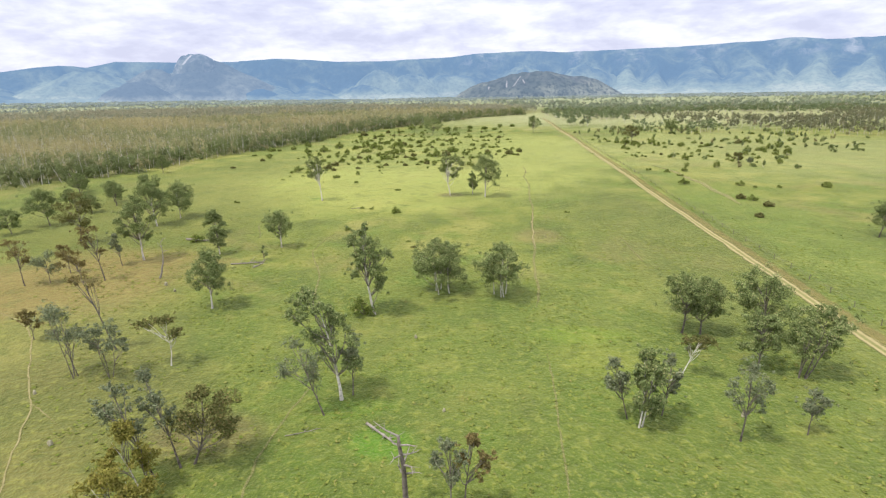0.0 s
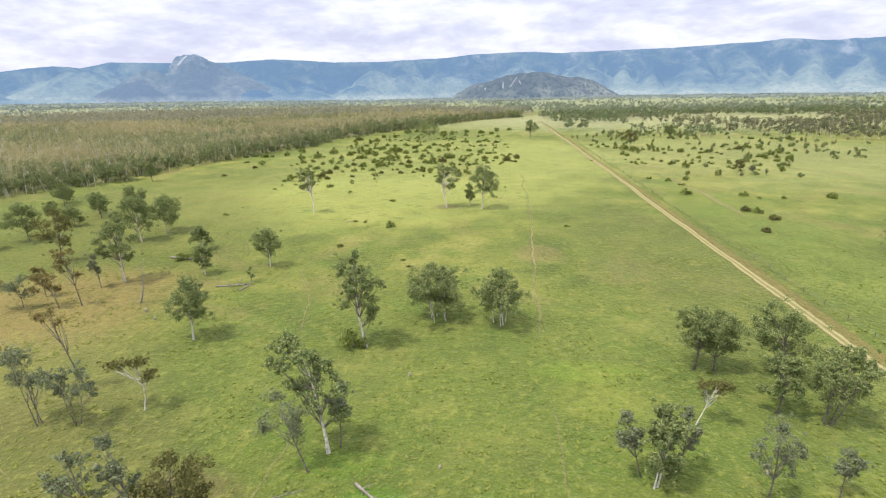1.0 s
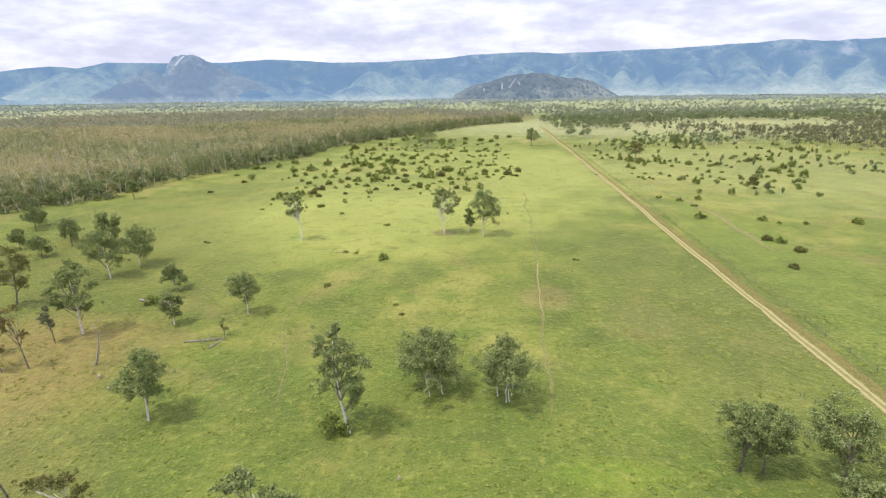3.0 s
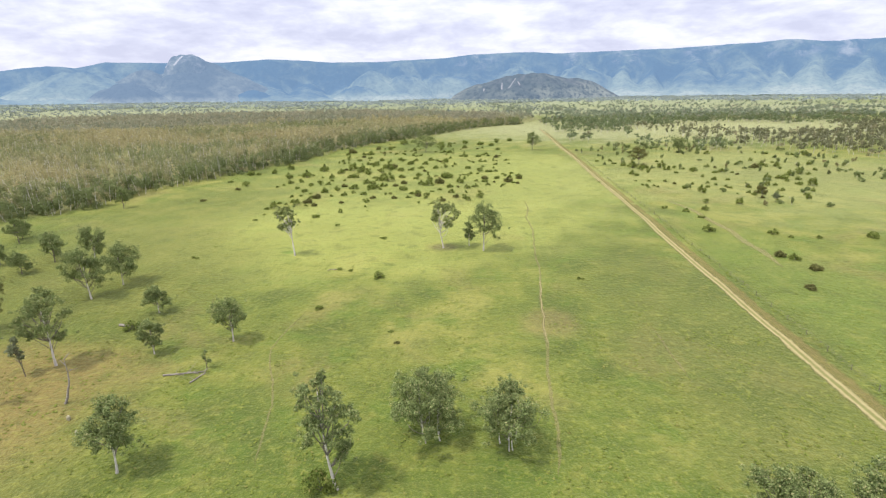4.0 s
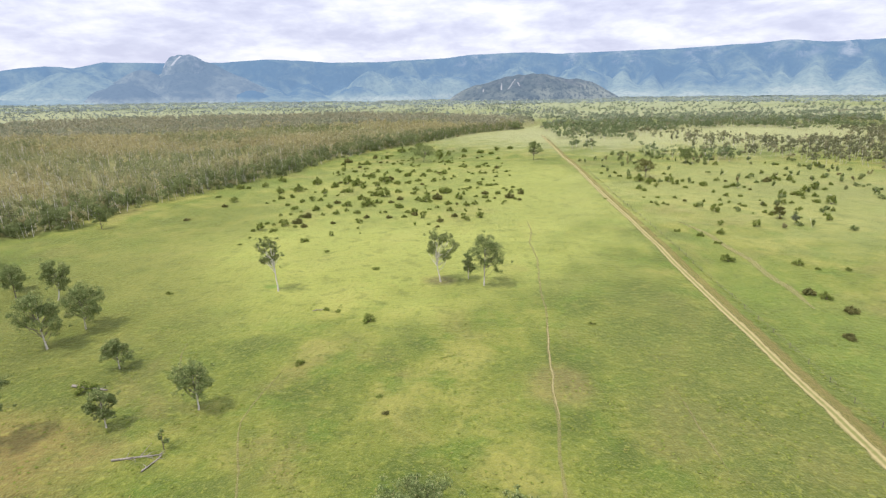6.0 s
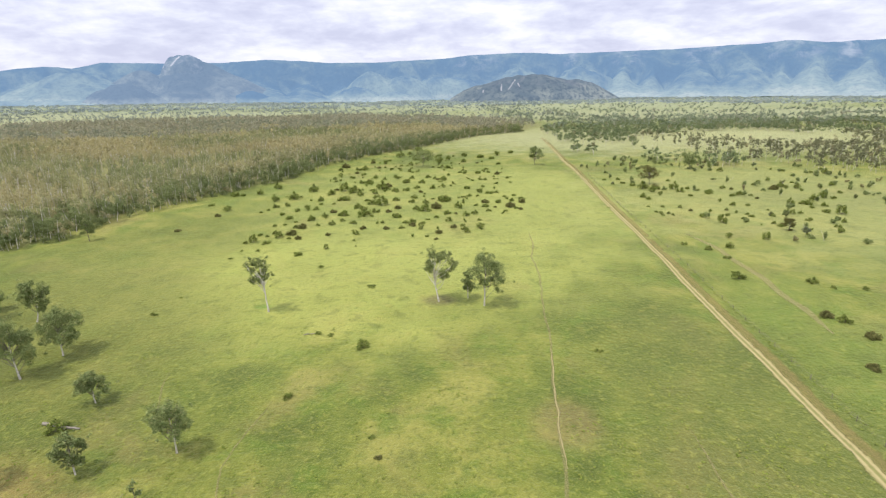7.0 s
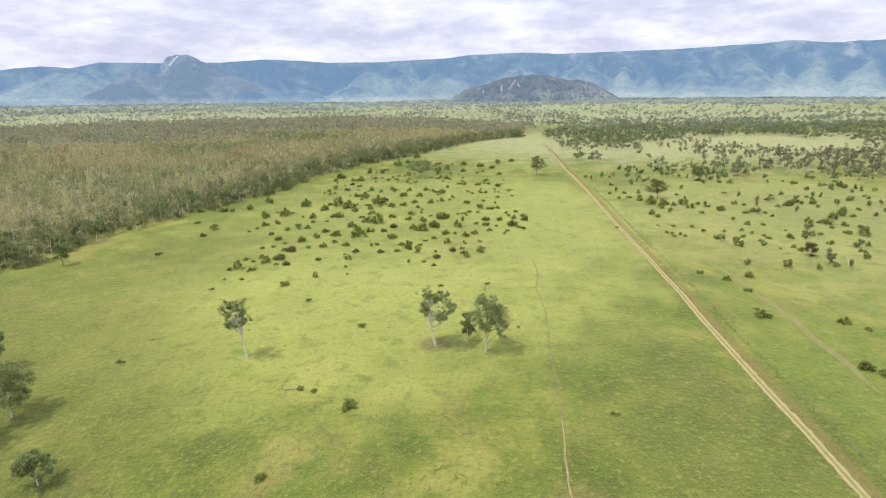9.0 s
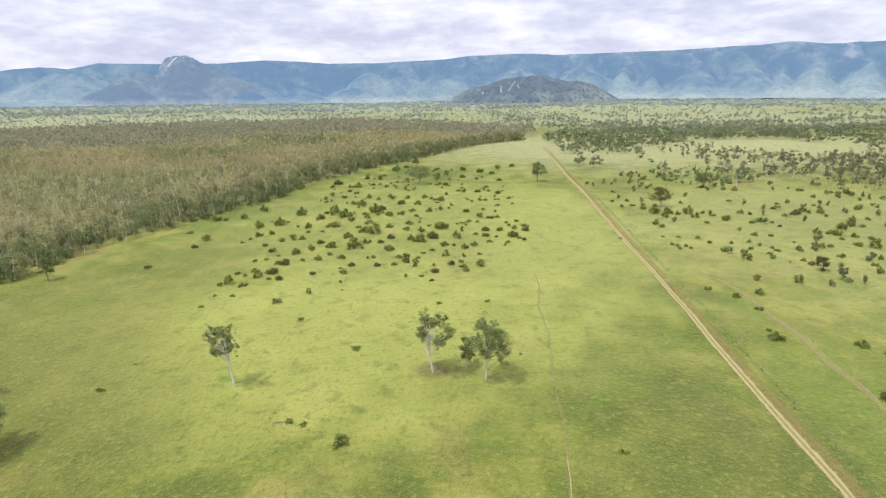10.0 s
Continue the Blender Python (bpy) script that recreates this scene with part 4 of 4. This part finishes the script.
for x, y, s in [(-76, 458, 4.7), (-74, 472, 8.0), (-57, 512, 4.8), (-44, 492, 6.0), (-35, 534, 8.1), (-30, 477, 4.0), (-36, 461, 3.4), (-20, 585, 8.9), (-58, 468, 5.3), (-58, 459, 7.7), (-37,
                413, 4.2), (-28, 414, 4.2), (-51, 400, 5.9), (-32, 383, 6.2), (-21, 399, 6.5), (-19, 370, 5.3), (-13, 377, 4.7), (-10, 364, 3.2), (4, 380, 3.7), (-41, 372, 3.4), (-26, 368,
                5.9), (-36, 353, 4.4), (-30, 345, 2.5), (10, 306, 2.4), (21, 324, 2.8), (31, 319, 2.2), (27, 311, 3.3), (6, 297, 2.0), (-15, 290, 3.0), (-11, 283, 3.9), (-7, 282, 3.4), (-16,
                280, 3.3)]:
    plant(x, y, s)
for x, y, s in [(-23, 279, 3.3), (13, 275, 3.7), (-4, 265, 2.2), (19, 374, 4.4), (29, 378, 3.1), (30, 405, 2.9), (39, 388, 3.5), (26, 360, 5.1), (36, 359, 3.5), (45, 349, 3.7), (48, 337,
                4.2), (42, 316, 3.3), (42, 334, 4.1), (4, 407, 6.7), (8, 462, 6.0), (22, 493, 6.0), (2, 487, 8.2), (54, 533, 7.1), (2, 540, 5.6), (69, 548, 6.8)]:
    plant(x, y, s)
for x, y, s in [(112, 395, 3.4), (121, 394, 3.0), (120, 381, 4.4), (123, 373, 5.0), (126, 362, 6.3), (128, 353, 6.1), (134, 361, 6.3), (129, 343, 4.0), (117, 338, 5.1), (118, 332, 3.8), (135,
                367, 4.3), (151, 386, 3.4), (143, 360, 6.4), (144, 351, 6.2), (152, 360, 3.6), (144, 338, 3.0), (155, 353, 2.8), (157, 344, 5.5), (172, 358, 3.7), (176, 355, 2.6), (167, 337,
                4.8), (172, 339, 5.6), (177, 336, 2.8), (176, 328, 2.4), (153, 323, 2.6), (162, 312, 2.9), (155, 314, 3.2), (146, 302, 2.4), (141, 292, 2.9), (128, 290, 3.9), (137, 301, 2.1),
                (128, 303, 2.6)]:
    plant(x, y, s, 1.15)
for x, y, s in [(126, 310, 2.7), (118, 313, 2.7), (115, 298, 2.5), (111, 295, 2.2), (116, 295, 2.2), (111, 314, 2.1), (110, 301, 2.3), (111, 298, 2.5), (135, 288, 2.3), (151, 293, 2.1), (151,
                289, 3.5), (148, 297, 2.4), (145, 285, 2.9), (166, 301, 1.9), (161, 288, 2.7), (172, 296, 2.8), (172, 291, 3.4), (177, 293, 3.4), (186, 314, 4.7), (193, 313, 7.5), (190, 304,
                3.0), (199, 308, 4.1), (191, 295, 5.2), (172, 279, 3.6), (153, 270, 3.3), (158, 273, 2.6), (153, 263, 2.2), (156, 256, 2.4), (163, 264, 2.0), (147, 274, 1.4), (153, 275, 2.3),
                (200, 353, 6.0)]:
    plant(x, y, s, 1.15)
for x, y, s in [(208, 359, 4.6), (209, 355, 3.1), (215, 355, 4.6), (212, 346, 3.0), (204, 323, 6.4), (212, 328, 5.8), (216, 325, 3.6), (229, 338, 3.1), (240, 361, 3.7), (204, 303, 3.4), (195,
                290, 5.8), (185, 275, 3.0), (177, 268, 3.5), (172, 259, 3.4), (196, 367, 2.7), (206, 379, 3.2), (213, 381, 3.7), (224, 373, 2.9), (203, 421, 4.8), (245, 417, 4.1), (239, 396,
                2.6), (259, 408, 3.7), (266, 402, 5.5), (275, 421, 3.4), (241, 424, 2.3)]:
    plant(x, y, s, 1.15)


def scatter(count, box, keep, seed):
    """Random places in a box where keep(x, y) says how likely a plant is."""
    r = random.Random(seed)
    out = []
    while len(out) < count:
        x, y = r.uniform(box[0], box[1]), r.uniform(box[2], box[3])
        if r.random() < keep(x, y):
            out.append((x, y, r))
    return out


def patchy(x, y, size, edge=0.0, z=0.0):
    return min(1.0, max(0.0, (noise.noise((x / size, y / size, z)) - edge) * 3))


def side_of_track(x, y):
    """Metres east of the track."""
    for (x0, y0), (x1, y1) in zip(TRACK, TRACK[1:]):
        if y <= y1:
            break
    return x - (x0 + (x1 - x0) * (y - y0) / (y1 - y0))


for x, y, r in scatter(40, (-95, 62, 400, 560), lambda x, y: max(0, 1 - ((x + 15) / 75) ** 2 - ((y - 400) / 160) ** 2) * (0.3 + patchy(x, y, 30)), 61):
    plant(x, y, r.uniform(1.8, 4.0))

# ---- woods ----
def woods(name, places, leaf, label, sprays, size, tall, wide, seed, trunks=True, middle=0.66, thick_crown=0.15, parched=None):
    """Far trees, too many to count, in one mesh."""
    r = np.random.default_rng(seed)
    n = len(places)
    xy = np.array([(p[0], p[1]) for p in places])
    z = np.array([land(*p) for p in xy])
    h, wd = r.uniform(*tall, n), r.uniform(*wide, n)
    verts, faces, first = [], [], 0
    clumps = 5
    off = r.normal(0, 1, (n, clumps, 3)) * np.array([0.21, 0.21, 0.14])
    centre = np.stack([xy[:, 0], xy[:, 1], z + h * middle], -1)[:, None] + off * np.stack([wd, wd, h], -1)[:, None]
    d = r.normal(0, 1, (n, clumps, sprays, 3))
    d /= np.linalg.norm(d, axis=-1, keepdims=True)
    d *= r.random((n, clumps, sprays, 1)) ** 0.4
    spread = np.stack([wd * 0.25, wd * 0.25, h * thick_crown], -1)[:, None, None]
    c = (centre[:, :, None] + d * spread).reshape(-1, 3)
    face = d.reshape(-1, 3) * 1.1 + r.normal(0, 0.35, c.shape) + np.array([0, 0, 0.35])
    a = np.cross(face, r.normal(0, 1, c.shape))
    a /= np.linalg.norm(a, axis=1, keepdims=True)
    b = np.cross(face, a)
    b /= np.linalg.norm(b, axis=1, keepdims=True)
    s = (size * r.uniform(0.6, 1.4, len(c)))[:, None]
    v = np.stack([c - a * s * 0.5, c + b * s * 0.32, c + a * s * 0.5, c - b * s * 0.32], 1).reshape(-1, 3)
    f = np.arange(len(v)).reshape(-1, 4)
    me = bpy.data.meshes.new(name)
    me.from_pydata(v.tolist(), [], f.tolist())
    me.materials.append(leaf)
    me.attributes.new("tone", "FLOAT", "POINT").data.foreach_set("value", np.repeat(0.62 * r.random(n) + 0.38 * np.array([min(1.0, max(0.0, 0.5 + noise.noise((x / 42, y / 42, 3.0)))) for x, y in xy]), clumps * sprays * 4))
    if parched:
        me.attributes.new("parched", "FLOAT", "POINT").data.foreach_set("value", np.repeat([parched(x, y) * r.uniform(0.75, 1.0) for x, y in xy], clumps * sprays * 4))
    ob = tagged(new(name, me), label, "woodland", kind="stuff")
    if trunks:
        k = np.arange(3) * math.tau / 3
        ring = np.stack([np.cos(k), np.sin(k), k * 0], -1)
        foot = np.stack([xy[:, 0], xy[:, 1], z], -1)[:, None]
        tip = foot + np.stack([r.normal(0, 1.3, n), r.normal(0, 1.3, n), h * 0.82], -1)[:, None]
        thick = (h * 0.0135)[:, None, None]
        v = np.concatenate([foot + ring * thick, tip + ring * thick * 0.3], 1).reshape(-1, 3)
        o = np.arange(n)[:, None, None] * 6
        f = (o + np.array([[0, 1, 4, 3], [1, 2, 5, 4], [2, 0, 3, 5]])).reshape(-1, 4)
        me = bpy.data.meshes.new(name + "_trunks")
        me.from_pydata(v.tolist(), [], f.tolist())
        me.materials.append(PALE_BARK)
        tagged(new("trunks", me), kind="stuff").parent = ob
    return ob


# shrub belts on the eastern pasture: place, reach
BELTS = [(122, 387, 14), (138, 366, 15), (154, 353, 15), (171, 337, 15), (194, 318, 20), (212, 300, 22), (235, 322, 24), (111, 302, 12), (127, 297, 12),
         (152, 414, 12), (180, 380, 18), (205, 350, 18), (240, 365, 24), (190, 440, 20), (250, 395, 24), (166, 285, 14), (190, 268, 18), (150, 250, 14),
         (140, 450, 18), (165, 480, 22), (205, 455, 20), (122, 420, 10)]


def belt_density(x, y):
    if side_of_track(x, y) < 8:
        return 0.0
    near = max(1 - math.hypot(x - bx, (y - by) * 0.8) / reach for bx, by, reach in BELTS)
    return 0.035 + (0.1 + 0.9 * patchy(x, y, 9, -0.1, 4.0)) * max(0.0, near) ** 0.7


small = [p[:2] for p in scatter(230, (90, 400, 228, 505), lambda x, y: belt_density(x, y) * (1.0 if x > 240 or y > 420 else 0.25), 62)]
more = [p[:2] for p in scatter(90, (-105, 62, 255, 590), lambda x, y: max(0, 1 - ((x + 12) / 72) ** 2 - ((y - 410) / 165) ** 2) * (0.2 + patchy(x, y, 22, 0.0, 8.0)), 63)]
woods("thicket", more, BUSH_LEAF, "scattered low shrubs dotting the paddock", 30, 0.5, (0.9, 2.0), (1.4, 3.2), 63, False, 0.45, 0.3)
woods("thicket", small, SHRUB_LEAF, "olive-green shrubs in loose belts on pale pasture", 40, 0.6, (1.8, 5.0), (1.7, 4.0), 62, True, 0.43, 0.28)

def wood_density(x, y):
    d = depth_in_wood(x, y)
    far = math.hypot(x, y)
    return 0.0 if d < 0 or far > 1350 + 90 * noise.noise((x * 0.004, y * 0.004, 9.0)) else 0.75 + 0.25 * noise.noise((x * 0.02, y * 0.02, 1.0))


def dry_stand(x, y):
    """Tan stands lie behind a green margin, with green hollows between them."""
    d = depth_in_wood(x, y)
    patch = 0.70 + 1.5 * noise.noise((x / 120 + 2.0, y / 85, 1.3)) + 0.35 * noise.noise((x / 30, y / 30, 6.0))
    return min(1.0, max(0.0, (d - 10) / 28)) * min(1.0, max(0.0, patch))


near_edge = [p[:2] for p in scatter(1500, (-330, 120, 190, 900), lambda x, y: min(1.0, (52 - depth_in_wood(x, y)) / 44) if -1 < depth_in_wood(x, y) < 52 else 0.0, 71)]
woods("woodland_edge", near_edge[:900], EDGE_LEAF, "grey-green eucalypt trees along the woodland edge", 32, 0.8, (6.5, 13), (4.5, 8.0), 71, True, 0.62, 0.17, dry_stand)
woods("woodland_edge", near_edge[900:], EDGE_LEAF, "leafy young trees and scrub along the woodland edge", 30, 0.8, (3.0, 7.0), (4.0, 7.0), 171, True, 0.44, 0.26, dry_stand)
near = [p[:2] for p in scatter(5200, (-620, 60, 150, 700), lambda x, y: wood_density(x, y) * min(1.0, max(0.0, (depth_in_wood(x, y) - 3) / 40)), 72)]
woods("woodland", near, WOOD_LEAF, "dense dry eucalypt woodland, tan and grey-green", 20, 0.85, (8, 15.5), (4, 7.5), 72, True, 0.62, 0.2, dry_stand)
bare = [p[:2] for p in scatter(420, (-560, 100, 170, 800), lambda x, y: wood_density(x, y) * (depth_in_wood(x, y) > 1) * (0.2 + patchy(x, y, 60, 0.0, 12.0)), 172)]
woods("bare_trees", bare, GROVE_LEAF, "tall pale-limbed thin trees standing in dry woodland", 3, 0.7, (12, 17), (2.5, 4.5), 172, True, 0.8, 0.12)
deep = [p[:2] for p in scatter(7600, (-1250, 450, 560, 1440), lambda x, y: wood_density(x, y) * (depth_in_wood(x, y) > 20), 73)]
def in_dry_part(x, y):
    return math.hypot(x, y) + 130 * noise.noise((x * 0.006, y * 0.006, 4.0)) < 860


woods("woodland", [p for p in deep if in_dry_part(*p)], WOOD_LEAF, "dense dry eucalypt woodland stretching far off", 8, 1.8, (8, 14), (5, 9), 73, True, 0.66, 0.15, dry_stand)
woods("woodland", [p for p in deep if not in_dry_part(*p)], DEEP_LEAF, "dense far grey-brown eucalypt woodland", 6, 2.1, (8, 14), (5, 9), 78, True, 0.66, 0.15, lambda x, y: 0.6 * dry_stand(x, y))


GROVE_FRONT = [(380, 310), (394, 292), (413, 273), (438, 257), (468, 229), (519, 211), (591, 203), (690, 245)]


def in_clearing(x, y):
    return math.hypot((x - 378) / 88, (y - 660) / 92) < 1 + 0.2 * noise.noise((x * 0.03, y * 0.03, 6.0))


def in_grove(x, y):
    """The dense brown-grey wood on the eastern pasture."""
    ragged = 16 * noise.noise((x * 0.03, y * 0.03, 2.5))
    if not 330 < y < 690 + ragged or x > 620 or in_clearing(x, y):
        return False
    front = 330 - 0.9 * (y - 360)
    for (y0, x0), (y1, x1) in zip(GROVE_FRONT, GROVE_FRONT[1:]):
        if y0 <= y <= y1:
            front = x0 + (x1 - x0) * (y - y0) / (y1 - y0)
    return x + ragged > front


def east_density(x, y):
    s = side_of_track(x, min(y, 700))
    if s < 14 or depth_in_wood(x, y) > -20:
        return 0.0
    if in_grove(x, y) or in_clearing(x, y):
        return 0.0
    near_part = max(0.0, min(1.0, (y - 435 + 0.2 * (x - 150)) / 80))
    band = min(1.0, max(0.0, (y - 600) / 50)) * min(1.0, max(0.0, (1080 - y) / 60)) * min(1.0, max(0.0, (640 - x) / 120))
    return near_part * min(1.0, 0.05 + 0.95 * patchy(x, y, 62, -0.02, 7.0) + band * (0.12 + 0.6 * patchy(x, y, 40, -0.2, 17.0)))


east = [p[:2] for p in scatter(1900, (120, 700, 400, 900), east_density, 74)]
woods("eastern_wood", east, EAST_LEAF, "scattered grey-green trees on pale pasture", 14, 1.15, (5, 11), (4, 8), 74)
grove = [p[:2] for p in scatter(1500, (230, 620, 330, 720), lambda x, y: in_grove(x, y) * (1.0 if x > 290 else 0.45), 79)]
woods("grove", grove, GROVE_LEAF, "dense brown-grey eucalypt grove on pale pasture", 12, 1.2, (6, 11), (4, 7.5), 79)
east = [p[:2] for p in scatter(2200, (-150, 1700, 800, 1900), lambda x, y: east_density(x, y) * (0.12 if y > 1400 else 0.4 if y > 1100 else 1.0), 75)]
woods("eastern_wood", east, HAZED_EAST_LEAF, "scattered far grey-green trees on pale pasture", 7, 2.2, (7, 12), (6, 10), 75)
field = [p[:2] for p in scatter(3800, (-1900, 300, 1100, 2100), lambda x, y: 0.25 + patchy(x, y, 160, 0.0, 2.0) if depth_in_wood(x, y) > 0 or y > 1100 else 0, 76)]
woods("far_trees", field, HAZED_FAR_LEAF, "scattered trees dotting a far pale field", 4, 1.9, (4, 9), (3, 7), 76, False)
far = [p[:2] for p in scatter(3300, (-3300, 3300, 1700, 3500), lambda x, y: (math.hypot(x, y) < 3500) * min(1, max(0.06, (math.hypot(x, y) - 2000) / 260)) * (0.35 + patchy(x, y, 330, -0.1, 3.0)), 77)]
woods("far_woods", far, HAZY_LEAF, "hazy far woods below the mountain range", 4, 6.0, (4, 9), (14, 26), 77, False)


# ---- fence along the track ----
fence = tagged(new("fence"), "weathered wooden fence posts with thin wire beside a dirt track", "fence")
posts = []
y = 40.0
while y < 420:
    x = 6.0 + next(x0 + (x1 - x0) * (y - y0) / (y1 - y0) for (x0, y0), (x1, y1) in zip(TRACK, TRACK[1:]) if y <= y1)
    posts.append(Vector((x, y, land(x, y))))
    y += 7.5
shape = Shape(9)
shape.tube([Vector((0, 0, -0.2)), Vector((0, 0, 1.25)), Vector((0, 0, 1.3))], [0.065, 0.06, 0.04], 7)
post_mesh = shape.mesh("post", POST)
for p in posts:
    part("post", post_mesh, fence).location = p
for h in (0.5, 0.85, 1.15):
    shape = Shape(8)
    shape.tube([p + Vector((0, 0, h)) for p in posts], [0.012] * len(posts), 3)
    part("wire", shape.mesh("wire", POST), fence)


# ---- grass ----
def tufts(name, count, box, size, keep, seed, label):
    r = np.random.default_rng(seed)
    places = [p[:2] for p in scatter(count, box, keep, seed)]
    xy = np.array(places)
    c = np.stack([xy[:, 0], xy[:, 1], np.array([land(*p) for p in places])], -1)
    v, blades = [], 4
    for _ in range(blades):
        turn, s = r.uniform(0, math.tau, count), size * r.uniform(0.5, 1.5, count)
        flat = np.stack([np.cos(turn), np.sin(turn), turn * 0], -1) * s[:, None] * 0.5
        tip = np.stack([np.sin(turn) * s * 0.9, -np.cos(turn) * s * 0.9, s * r.uniform(0.25, 0.6, count)], -1)
        v.append(np.stack([c - flat, c + flat, c + tip + flat * 0.3, c + tip - flat * 0.3], 1))
    v = np.concatenate(v, 1).reshape(-1, 3)
    me = bpy.data.meshes.new(name)
    me.from_pydata(v.tolist(), [], np.arange(len(v)).reshape(-1, 4).tolist())
    me.materials.append(GRASS_BLADE)
    tagged(new(name, me), label, "grass", kind="stuff")


tufts("grass", 5500, (-110, 110, 20, 190), 0.30, lambda x, y: (abs(x - 5) < 30 + 0.72 * y) * min(1, max(0, (190 - y) / 120)) * (0.15 + patchy(x, y, 9, -0.15)) * (not -2.5 < side_of_track(x, y) < 5), 81, "uneven tufts of pasture grass")
tufts("grass", 170, (60, 110, 30, 430), 0.45, lambda x, y: 1.0 if 5 < side_of_track(x, y) < 7 else 0.0, 82, "tall grass tufts along the fence line")
